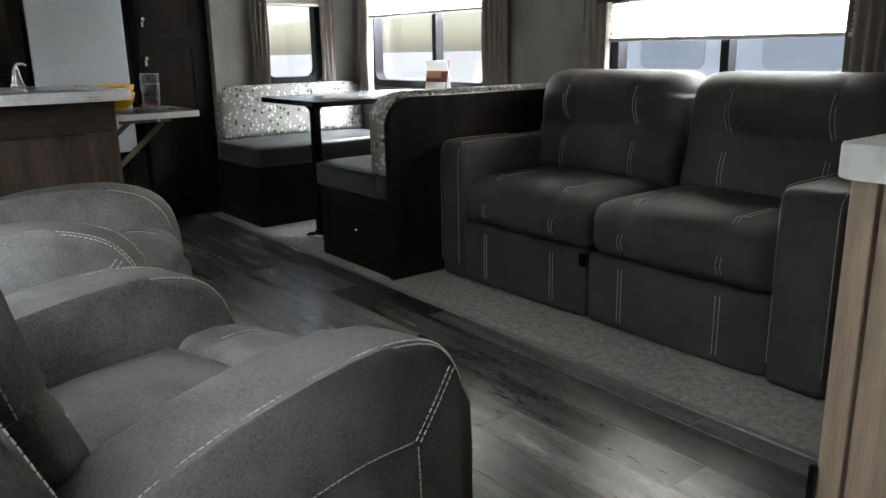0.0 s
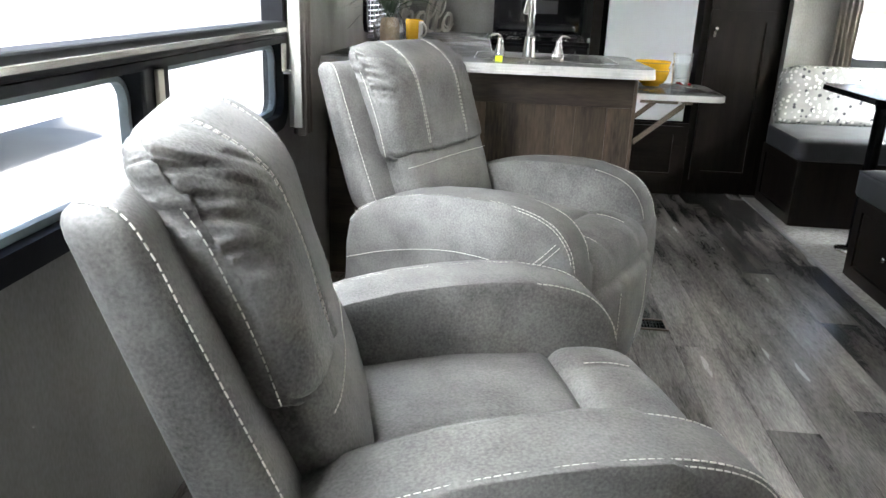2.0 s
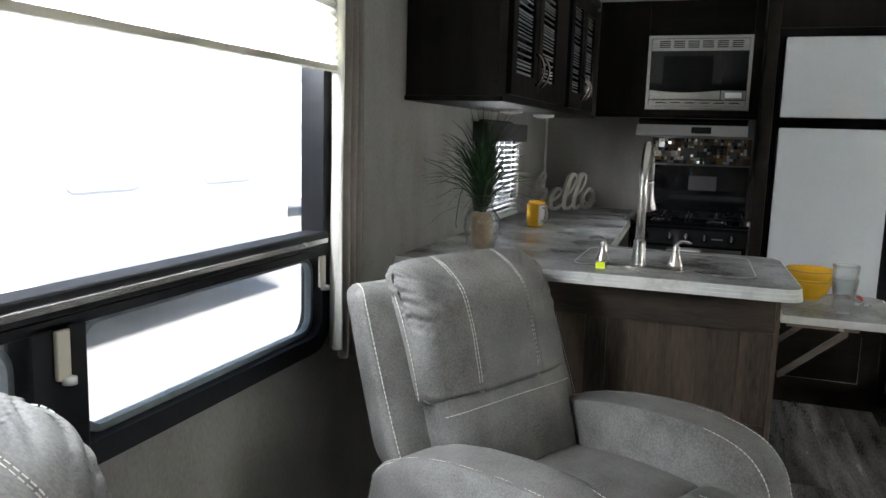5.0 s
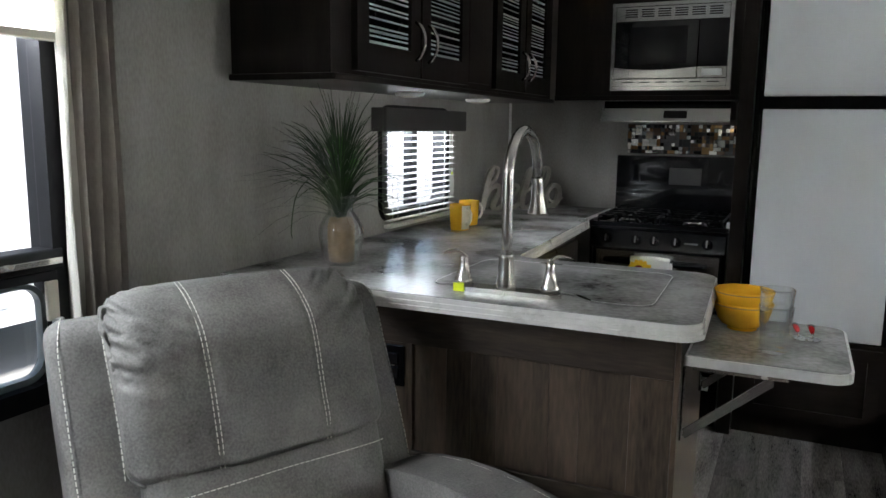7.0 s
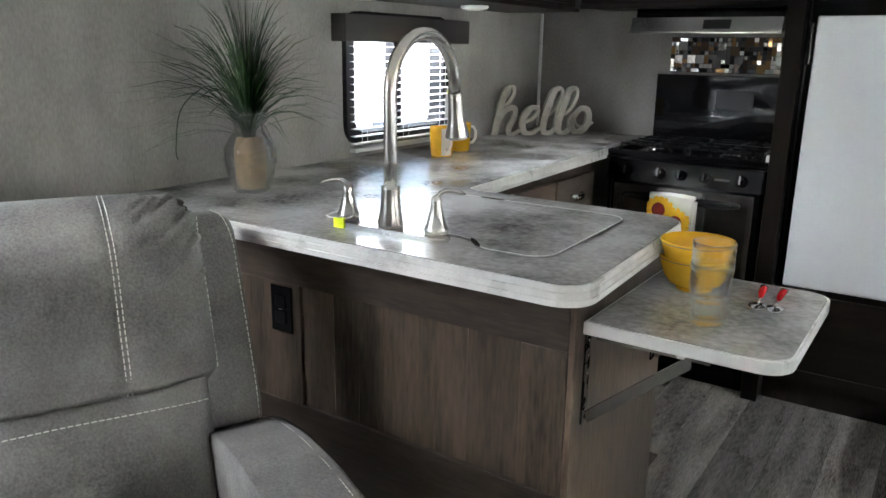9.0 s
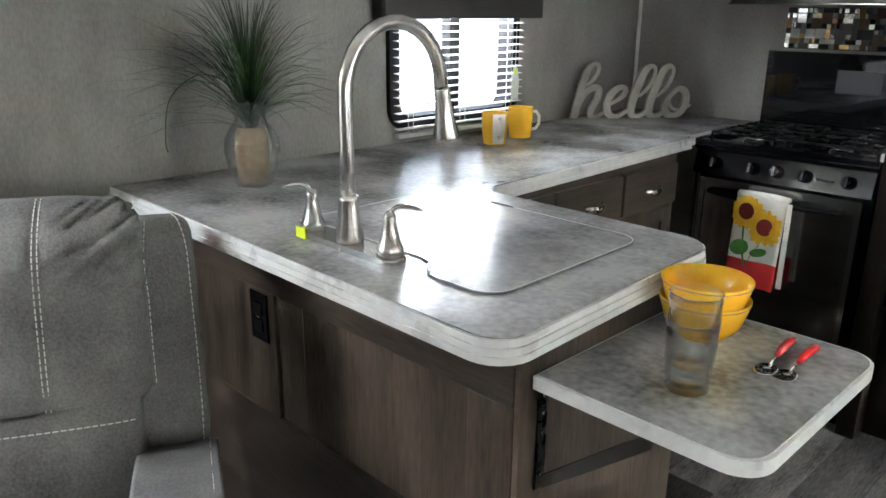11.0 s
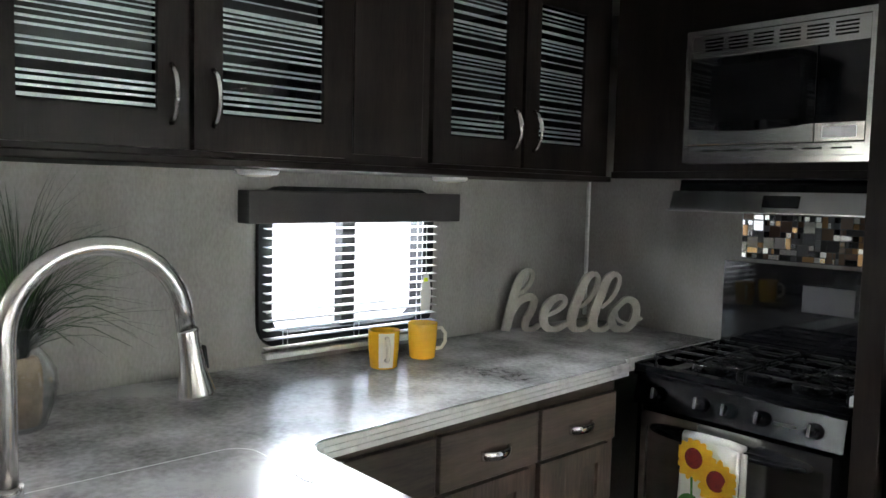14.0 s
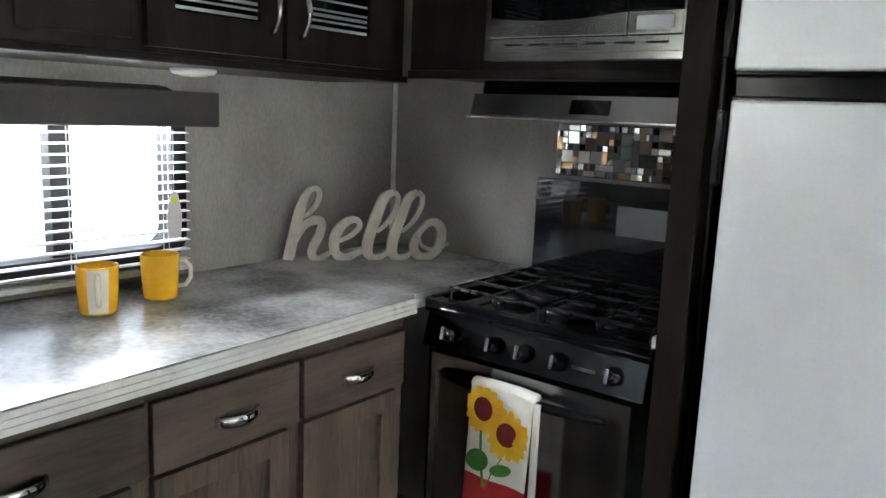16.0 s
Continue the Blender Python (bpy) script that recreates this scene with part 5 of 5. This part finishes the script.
def tall_panel():
    ob = thing("side_panel", "dark brown wood side panel between stove and refrigerator", "panel", pose(0, 0, 0))
    part("board", box(1.602, 1.652, 6.405, NORTH - 0.001, 0.0, CEIL - 0.002, 0.002), "wood", ob)
    part("face_strip", box(1.598, 1.656, 6.388, 6.4045, 0.0, CEIL - 0.002, 0.002), "wood", ob)


tall_panel()


def refrigerator():
    ob = thing("refrigerator", "silver two-door trailer refrigerator in a black frame", "refrigerator", pose(0, 0, 0))
    part("body", box(1.66, 2.245, 6.455, NORTH - 0.002, 0.45, 1.88), "black", ob)
    for name, z0, z1 in (("upper_door", 1.450, 1.832), ("lower_door", 0.468, 1.398)):
        d = part(name, box(1.692, 2.195, 6.40, 6.43, z0, z1, 0.006, 3), "fridge", ob)
        part("door_edge", box(1.683, 2.204, 6.4305, 6.4545, z0 - 0.008, z1 + 0.008, 0.003), "black", d)
        hz = (z0 + 0.02, z0 + 0.15) if name == "upper_door" else (z1 - 0.16, z1 - 0.02)
        part("handle", box(1.668, 1.686, 6.395, 6.43, hz[0], hz[1], 0.005), "black", d, "black side handle")
    part("hinge", box(2.197, 2.215, 6.41, 6.44, 1.40, 1.448, 0.003), "black", ob)
    part("side_gasket", box(1.660, 1.672, 6.42, 6.4545, 0.46, 1.84, 0.003), "black", ob)
    return ob


refrigerator()
cb_ = thing("cabinet_panel", "dark espresso panel over the refrigerator", "panel", pose(0, 0, 0))
part("board", box(1.657, 2.249, 6.46, NORTH - 0.001, 1.882, CEIL - 0.002, 0.002), "wood", cb_)
cb_ = thing("cabinet_panel", "dark espresso drawer panel below the refrigerator", "panel", pose(0, 0, 0))
part("board", box(1.657, 2.249, 6.46, NORTH - 0.001, 0.0, 0.448, 0.002), "wood", cb_)
shaker(cb_, "drawer_front", "y", 6.4595, -1, 1.69, 2.21, 0.09, 0.43, "wood_x", 0.05)


def pantry():
    ob = thing("pantry_cabinet", "tall dark espresso pantry cabinet with two panelled doors", "cabinet", pose(0, 0, 0))
    part("body", box(2.251, 2.752, 6.56, NORTH - 0.001, 0.0, CEIL - 0.002), "wood", ob)
    for z0, z1, zk in ((1.13, 2.0, 1.235), (0.08, 1.115, 1.005)):
        d = shaker(ob, "door", "y", 6.5595, -1, 2.31, 2.70, z0, z1, "wood", 0.065)
        kn = part("knob", lathe([(0, 0), (0.006, 0), (0.006, 0.012), (0.014, 0.018), (0.014, 0.024), (0, 0.028)], 16), "nickel", d, "round nickel knob", smooth=True)
        kn.matrix_local = pose(2.345, 6.5415, zk, 90, 0, 0)
        part("back_plate", box(2.338, 2.352, 6.5395, 6.5413, zk - 0.045, zk + 0.01), "nickel", d, "nickel back plate")


pantry()


# ---- kitchen: window dressing and lamps ----
def kitchen_blind():
    v = thing("valance", "dark brown wrapped valance box over the kitchen window", "valance", pose(0, 0, 0))
    part("front_board", box(WEST + 0.052, WEST + 0.066, 5.425, 6.16, 1.292, 1.378, 0.004), "valance_fabric", v)
    part("end_board", box(WEST + 0.002, WEST + 0.0515, 5.426, 5.440, 1.292, 1.378, 0.003), "valance_fabric", v)
    part("end_board", box(WEST + 0.002, WEST + 0.0515, 6.145, 6.159, 1.292, 1.378, 0.003), "valance_fabric", v)
    part("top_board", box(WEST + 0.002, WEST + 0.0515, 5.4405, 6.1445, 1.366, 1.378, 0.003), "valance_fabric", v)
    ob = thing("mini_blind", "white mini blind lowered and open over the kitchen window", "window blind", pose(0, 0, 0))
    me = None
    for k in range(14):
        if me is None:
            s = part("slat", box(-0.012, 0.012, -0.297, 0.297, -0.0006, 0.0006), "slat", ob)
            me = s.data
        else:
            s = new("slat", me)
            s.parent = ob
        s.matrix_local = pose(WEST + 0.036, 5.785, 0.958 + 0.0245 * k, 0, 5, 0)
    part("bottom_rail", box(WEST + 0.022, WEST + 0.05, 5.485, 6.085, 0.930, 0.944, 0.003), "slat", ob)
    for y_ in (5.55, 5.785, 6.02):
        for d in (0.024, 0.048):
            part("cord", tube([(WEST + d, y_, 0.94), (WEST + d, y_, 1.295)], 0.0009, 5), "slat", ob)
    tag = thing("safety_tag", "white paper safety tag hanging on the blind cord", "tag", pose(WEST + 0.056, 6.03, 1.075))
    part("paper", prism([(-0.018, -0.06), (0.018, -0.06), (0.022, 0.0), (0.012, 0.05), (0.0, 0.062), (-0.010, 0.05), (-0.02, 0.0)], -0.0006, 0.0006, "x"), "white", tag)
    part("mark", box(0.0007, 0.001, -0.008, 0.008, 0.032, 0.044), "label_yellow", tag, "yellow mark")
    part("string", tube([(0, 0, 0.06), (0, 0, 0.21)], 0.0008, 5), "white", tag)


M["valance_fabric"] = varied("brown_wrapped_board", (0.022, 0.0188, 0.0175), (0.042, 0.037, 0.035), 10, rough=0.7, bump=0.3, grain=200)
kitchen_blind()


def puck_light(x, y):
    ob = thing("puck_light", "round white under-cabinet puck lamp, unlit", "lamp", pose(x, y, 1.4275), group="under-cabinet lamps")
    part("rim", lathe([(0.0, 0), (0.052, 0), (0.052, -0.006), (0.046, -0.012), (0.038, -0.013), (0.0, -0.013)], 28), "white", ob, smooth=True)
    part("lens", lathe([(0.037, -0.0132), (0.03, -0.017), (0.0, -0.019)], 24), "cream", ob, smooth=True)


puck_light(0.60, 5.387)
puck_light(0.60, 6.008)


# ---- kitchen: things on the counter ----
def faucet():
    ob = thing("kitchen_faucet", "brushed nickel pull-down gooseneck faucet with two lever handles", "faucet", pose(1.214, 4.715, 0.91))
    part("deck_plate", prism(rounded(-0.14, 0.14, -0.026, 0.026, 0.024), 0.0003, 0.012, "z", 0.004), "nickel", ob, smooth=False)
    part("collar", lathe([(0, 0.012), (0.026, 0.012), (0.027, 0.02), (0.021, 0.05), (0.0185, 0.09), (0.0185, 0.097), (0, 0.097)], 24), "nickel", ob, smooth=True)
    pts = [(0, 0, 0.09), (0, 0, 0.15), (0, 0, 0.21), (0, 0, 0.28)]
    pts += [(0, 0.114 - 0.114 * math.cos(radians(a)), 0.28 + 0.114 * math.sin(radians(a))) for a in range(12, 169, 12)]
    pts += [(-0.002, 0.231, 0.27)]
    part("spout", tube(pts, 0.0135, 16), "nickel", ob, smooth=True)
    head = part("spray_head", lathe([(0, 0.0), (0.0145, 0.0), (0.016, -0.004), (0.0155, -0.02), (0.019, -0.06), (0.027, -0.095), (0.027, -0.10), (0.022, -0.103), (0, -0.102)], 24), "nickel", ob, smooth=True)
    head.matrix_local = pose(-0.002, 0.233, 0.272, 8, 0, 0)
    part("button", box(-0.006, 0.006, 0.016, 0.0225, -0.065, -0.03, 0.002), "black", head, "black spray button")
    for s in (-1, 1):
        h = part("handle_base", lathe([(0, 0.012), (0.024, 0.012), (0.024, 0.026), (0.019, 0.034), (0.014, 0.055), (0.0105, 0.072), (0.011, 0.082), (0.006, 0.09), (0, 0.091)], 22, centre=(s * 0.112, 0, 0)), "nickel", ob, smooth=True)
        part("lever", tube(smooth_path([(s * 0.106, 0, 0.080), (s * 0.120, s * 0.010, 0.097), (s * 0.136, s * 0.022, 0.098), (s * 0.154, s * 0.038, 0.092)], 4), 0.0075, 10, flat=0.6, radii=[0.007, 0.0075, 0.0078, 0.008, 0.008, 0.008, 0.008, 0.008, 0.008, 0.0078, 0.0075, 0.006, 0.003]), "nickel", h, smooth=True)
    part("label", box(-0.128, -0.10, -0.029, -0.0262, -0.0, 0.02), "label_yellow", ob, "neon yellow paper label")


faucet()


def vase():
    ob = thing("glass_vase", "clear glass vase wrapped in burlap holding tall artificial grass", "vase", pose(0.650, 4.860, 0.91))
    outer = [(0, 0.0005), (0.040, 0.0005), (0.046, 0.008), (0.060, 0.05), (0.067, 0.085), (0.064, 0.115), (0.050, 0.14), (0.038, 0.155), (0.037, 0.165), (0.041, 0.185), (0.049, 0.205)]
    inner = [(0.0465, 0.205), (0.0385, 0.185), (0.0345, 0.165), (0.0355, 0.155), (0.047, 0.14), (0.061, 0.115), (0.064, 0.085), (0.057, 0.05), (0.042, 0.012), (0, 0.008)]
    g = part("glass", lathe(outer + inner, 36), "thin_glass", ob, "clear bellied glass", smooth=True)
    g.visible_shadow = False
    part("burlap_wrap", lathe([(0, 0.0085), (0.036, 0.011), (0.038, 0.03), (0.040, 0.08), (0.039, 0.115), (0.033, 0.138), (0, 0.142)], 28), "burlap", ob, "tan burlap wrap", smooth=True)
    rnd = random.Random(7)
    for name, material, count in (("grass", "grass_a", 260), ("grass", "grass_b", 100)):
        bm = bmesh.new()
        bright = material == "grass_b"
        for k in range(count):
            a = rnd.uniform(0, 2 * math.pi)
            dx, dy = math.cos(a), math.sin(a)
            spread = rnd.random() ** 0.8
            reach = rnd.uniform(0.01, 0.10) if bright else 0.04 + 0.29 * spread
            height = rnd.uniform(0.15, 0.28) if bright else rnd.uniform(0.26, 0.40) - 0.20 * spread ** 2
            if dy > 0:
                reach *= 0.85
            dx = max(0.75 * dx, -0.19 / max(reach, 0.19))
            curl = rnd.uniform(0.6, 1.7)
            droop = rnd.uniform(0.0, 0.12) * spread
            tip = Vector((rnd.uniform(-0.03, 0.03), rnd.uniform(-0.035, 0.035), rnd.uniform(-0.03, 0.02)))
            pts = [Vector((0.012 * dx, 0.012 * dy, 0.13))]
            for u in (0.2, 0.4, 0.6, 0.8, 1.0):
                out = reach * (0.35 * u + 0.65 * u ** (1 + curl))
                pts.append(Vector((dx * out, dy * out, 0.13 + height * (1.35 * u - 0.35 * u * u) - droop * u ** 4)) + tip * u ** 2)
            w = rnd.uniform(0.0013, 0.0024)
            tube(pts, w, 4, bm, flat=0.35, radii=[w, w, w, w * 0.85, w * 0.6, 0.0004])
        tagged(part(name, bm, material, ob, "dark grass blades" if material == "grass_a" else "bright green grass blades"), kind="stuff")
    part("drooping_blade", tube(smooth_path([(0, -0.01, 0.15), (0.01, -0.05, 0.24), (0.0, -0.12, 0.27), (-0.02, -0.185, 0.22), (-0.03, -0.20, 0.13), (-0.03, -0.197, 0.10)], 5), 0.0014, 5), "grass_a", ob)


vase()


def mug(at, label, striped):
    ob = thing("mug", label, "mug", at, group="yellow mugs")
    o = [(0, 0.0004), (0.034, 0.0004), (0.037, 0.004), (0.0405, 0.05), (0.0425, 0.1), (0.042, 0.102), (0.040, 0.1), (0.038, 0.05), (0.034, 0.008), (0, 0.007)]
    part("cup", lathe(o, 32), "yellow", ob, smooth=True)
    if striped:
        for a0 in (-6,):
            bm = bmesh.new()
            rows = []
            for r, z in ((0.0375, 0.005), (0.0409, 0.05), (0.0429, 0.098)):
                rows.append([bm.verts.new((r * math.cos(radians(a0 + k * 6)), r * math.sin(radians(a0 + k * 6)), z)) for k in range(-4, 7)])
            for p, q in zip(rows, rows[1:]):
                for i in range(10):
                    bm.faces.new((p[i], p[i + 1], q[i + 1], q[i]))
            part("stripe", bm, "cream", ob, "cream glazed stripe", smooth=True)
    part("handle", tube([(0.037, 0, 0.085), (0.055, 0, 0.086), (0.066, 0, 0.07), (0.066, 0, 0.045), (0.055, 0, 0.028), (0.036, 0, 0.026)], 0.0055, 10), "cream", ob, "cream handle", smooth=True)


mug(pose(0.643, 5.742, 0.91, 0, 0, -27), "yellow mug with a cream stripe behind its handle", True)
mug(pose(0.612, 5.905, 0.91, 0, 0, 58), "plain yellow mug with a cream handle on the counter", False)


def hello_sign():
    """Whitewashed lettering cut from board: brush strokes of (across, down, half width) for each letter."""
    letter_h = (((222, 468, 27), (252, 330, 28), (285, 190, 25), (312, 118, 18), (345, 85, 13), (378, 92, 13), (378, 140, 13), (345, 195, 13), (305, 232, 12)),
                ((262, 360, 12), (300, 285, 20), (350, 252, 24), (395, 262, 22), (385, 330, 22), (350, 400, 22), (348, 446, 21), (385, 458, 17), (440, 425, 13)))
    letter_e = (((488, 362, 12), (550, 330, 14), (592, 285, 15), (580, 250, 16), (530, 256, 20), (478, 310, 26), (460, 385, 26), (480, 440, 24), (535, 455, 18), (620, 410, 13)),)
    letter_l = (((772, 92, 15), (722, 130, 24), (682, 230, 28), (645, 350, 28), (640, 425, 26), (670, 456, 19), (720, 446, 15), (765, 405, 12)),
                ((772, 92, 15), (797, 125, 13), (785, 190, 13), (748, 255, 13), (688, 312, 11)))
    letter_o = (((930, 300, 14), (980, 260, 18), (1028, 275, 24), (1045, 335, 24), (1025, 405, 24), (975, 450, 22), (920, 447, 24), (890, 395, 24), (905, 335, 20), (935, 298, 14)),
                ((912, 330, 10), (932, 385, 10), (980, 410, 9), (1040, 400, 9), (1085, 374, 7)))
    second_l = tuple(tuple((x + 133, z, w) for x, z, w in stroke) for stroke in letter_l)
    ob = thing("hello_sign", "whitewashed wooden script sign reading hello, standing on the counter", "sign", pose(0.456, 6.392, 0.9115, 0, 0, 52.7))
    across, up = 0.495 / 890, 0.218 / 398
    for strokes in (letter_h, letter_e, letter_l, second_l, letter_o):
        bm = bmesh.new()
        for level, stroke in enumerate(strokes):
            line = smooth_path([((x - 195) * across, w * 0.0001, (468 - z) * up) for x, z, w in stroke], 6)
            depth = 0.010 - 0.001 * level
            rings = []
            for i, p in enumerate(line):
                d = line[min(i + 1, len(line) - 1)] - line[max(i - 1, 0)]
                d = Vector((d.x, 0, d.z)).normalized()
                s = Vector((-d.z, 0, d.x)) * (p.y * 10000 * across)
                q = Vector((p.x, 0, p.z))
                rings.append([bm.verts.new((c.x, y_, max(c.z, 0.0))) for c, y_ in ((q + s, -depth), (q - s, -depth), (q - s, depth), (q + s, depth))])
            for a, b in zip(rings, rings[1:]):
                for k in range(4):
                    bm.faces.new((a[k], a[(k + 1) % 4], b[(k + 1) % 4], b[k]))
            bm.faces.new(rings[0])
            bm.faces.new(list(reversed(rings[-1])))
        part("letter", bm, "hello", ob)


hello_sign()


def bowl(z):
    ob = thing("bowl", "glossy yellow ceramic bowl stacked on the flip-up shelf", "bowl", pose(1.742, 5.04, z), group="stacked bowls")
    o = [(0, 0.0004), (0.034, 0.0004), (0.039, 0.004), (0.053, 0.011), (0.0625, 0.025), (0.068, 0.043), (0.0735, 0.0645), (0.072, 0.066), (0.0655, 0.044), (0.0615, 0.032), (0.052, 0.018), (0.034, 0.011), (0, 0.010)]
    part("shell", lathe(o, 36), "yellow", ob, smooth=True)
    part("rim_line", lathe([(0.0718, 0.0592), (0.0734, 0.0598), (0.0736, 0.0612), (0.0722, 0.0616)], 36), "burlap", ob, "thin brown rim line", smooth=True)
    part("foot_ring", lathe([(0.030, -0.004), (0.036, -0.004), (0.036, 0.002), (0.030, 0.002)], 28), "yellow", ob, smooth=True)


bowl(0.814)
bowl(0.846)


def tumbler(z):
    ob = thing("drinking_glass", "clear swirled drinking glass stacked on the flip-up shelf", "glass", pose(1.822, 4.845, z), group="stacked glasses")
    o = [(0, 0.0003), (0.027, 0.0003), (0.030, 0.004)] + [(0.030 + 0.0075 * k / 14, 0.004 + 0.104 * k / 14) for k in range(1, 15)] + [(0.036, 0.109)] + [(0.036 - 0.009 * k / 8, 0.109 - 0.097 * k / 8) for k in range(1, 9)] + [(0, 0.011)]
    bm = lathe(o, 40)
    for v in bm.verts:
        r = math.hypot(v.co.x, v.co.y)
        if r > 0.02:
            a = math.atan2(v.co.y, v.co.x)
            k = 1 + 0.022 * math.sin(6 * a + v.co.z * 90) + 0.012 * math.sin(v.co.z * 260 + 2 * a)
            v.co.x, v.co.y = v.co.x * k, v.co.y * k
    part("body", bm, "thin_glass", ob, smooth=True).visible_shadow = False


tumbler(0.810)
tumbler(0.850)


def spoon(x, turn):
    ob = thing("spoon", "steel spoon with a red plastic handle on the shelf", "spoon", pose(x, 5.035, 0.8105, 0, 0, turn), group="red-handled spoons")
    part("handle", tube([(0, 0.0, 0.008), (0, 0.03, 0.011), (0, 0.07, 0.009), (0, 0.082, 0.008)], 0.006, 10, flat=0.6, radii=[0.0045, 0.0075, 0.0085, 0.004]), "red", ob, "red plastic handle", smooth=True)
    part("neck", tube([(0, 0.002, 0.008), (0, -0.02, 0.007), (0, -0.035, 0.005)], 0.0022, 8), "chrome", ob, smooth=True)
    bm = lathe([(0, 0.001), (0.010, 0.0015), (0.017, 0.005), (0.0165, 0.0058), (0.009, 0.003), (0, 0.0026)], 22)
    for v in bm.verts:
        v.co.y = v.co.y * 1.4 - 0.055
    part("bowl", bm, "chrome", ob, smooth=True)


spoon(1.872, 6)
spoon(1.905, 2)


# ---- outdoors ----
structure("ground", box(-300, 300, -300, 300, -0.75, -0.70), "asphalt", "pale grey paved lot around the trailer", "ground")


def trailer(at, length, label):
    ob = thing("travel_trailer", label, "trailer", at, group="parked trailers")
    prof = [(-1.2, 0.45), (1.2, 0.45), (1.2, 2.95), (1.05, 3.1), (-1.05, 3.1), (-1.2, 2.95)]
    part("body", prism([(y, z) for y, z in prof], -length / 2, length / 2, "x", 0.05), "rv_white", ob)
    for s in (-1, 1):
        part("stripe", box(-length / 2 + 0.1, length / 2 - 0.1, s * 1.202, s * 1.208, 0.75, 0.95), "rv_grey", ob, "grey side stripe")
        part("badge", box(-0.9, 0.3, s * 1.202, s * 1.206, 2.05, 2.2), "rv_grey", ob)
        for x0 in (-length * 0.36, -length * 0.12, length * 0.15, length * 0.33):
            w = part("window", prism(rounded(x0, x0 + 0.9, 1.45, 2.15, 0.1), min(s * 1.2, s * 1.215), max(s * 1.2, s * 1.215), "y"), "rv_window", ob)
        dr = part("door", box(length * 0.05, length * 0.05 + 0.7, min(s * 1.2, s * 1.212), max(s * 1.2, s * 1.212), 0.6, 2.6), "rv_white", ob)
        for x0 in (-0.45, 0.45):
            wheel = part("wheel", lathe([(0, -0.1), (0.2, -0.1), (0.36, -0.1), (0.38, -0.06), (0.38, 0.06), (0.36, 0.1), (0.2, 0.1), (0, 0.1)], 20), "tyre", ob)
            wheel.matrix_local = pose(x0, s * 1.02, 0.38, 90, 0, 0)
            part("rim", lathe([(0, 0.11), (0.2, 0.105), (0.2, -0.105), (0, -0.11)], 16), "rv_white", wheel)
    part("hitch", prism([(length / 2, -0.5), (length / 2 + 1.1, -0.05), (length / 2 + 1.1, 0.05), (length / 2, 0.5)], 0.5, 0.6, "z"), "black", ob)
    return ob


trailer(pose(-4.8, 5.6, -0.70, 0, 0, 90), 10.0, "white travel trailer with a grey stripe parked on the lot")
trailer(pose(-9.5, 15.5, -0.70, 0, 0, 78), 7.5, "white travel trailer parked further along the lot")
trailer(pose(10.0, 4.0, -0.70, 0, 0, 90), 9.0, "white travel trailer with sky-pale windows parked across the lot")


# ---- floor planks ----
def planks():
    parent = bpy.data.objects["floor"]
    width, length = 0.152, 1.22
    bm_cache = {}
    row, x = 0, WEST
    while x < 2.635:
        x1 = min(x + width, 2.635)
        y = SOUTH - ((row * 0.437) % 1.0) * length
        while y < NORTH:
            a, b = max(y, SOUTH), min(y + length, NORTH)
            if b - a > 0.03:
                key = (round(x1 - x, 3), round(b - a, 3))
                if key not in bm_cache:
                    bmp = bmesh.new()
                    hx, hy = (x1 - x) / 2 - 0.0009, (b - a) / 2 - 0.0009
                    add_box(bmp, -hx, hx, -hy, hy, -0.003, 0.0, 0)
                    me = bpy.data.meshes.new("plank")
                    bmp.to_mesh(me)
                    bmp.free()
                    me.materials.append(M["plank"])
                    bm_cache[key] = me
                ob = new("plank", bm_cache[key])
                ob.parent = parent
                ob.location = ((x + x1) / 2, (a + b) / 2, 0)
            y += length
        x += width
        row += 1


planks()
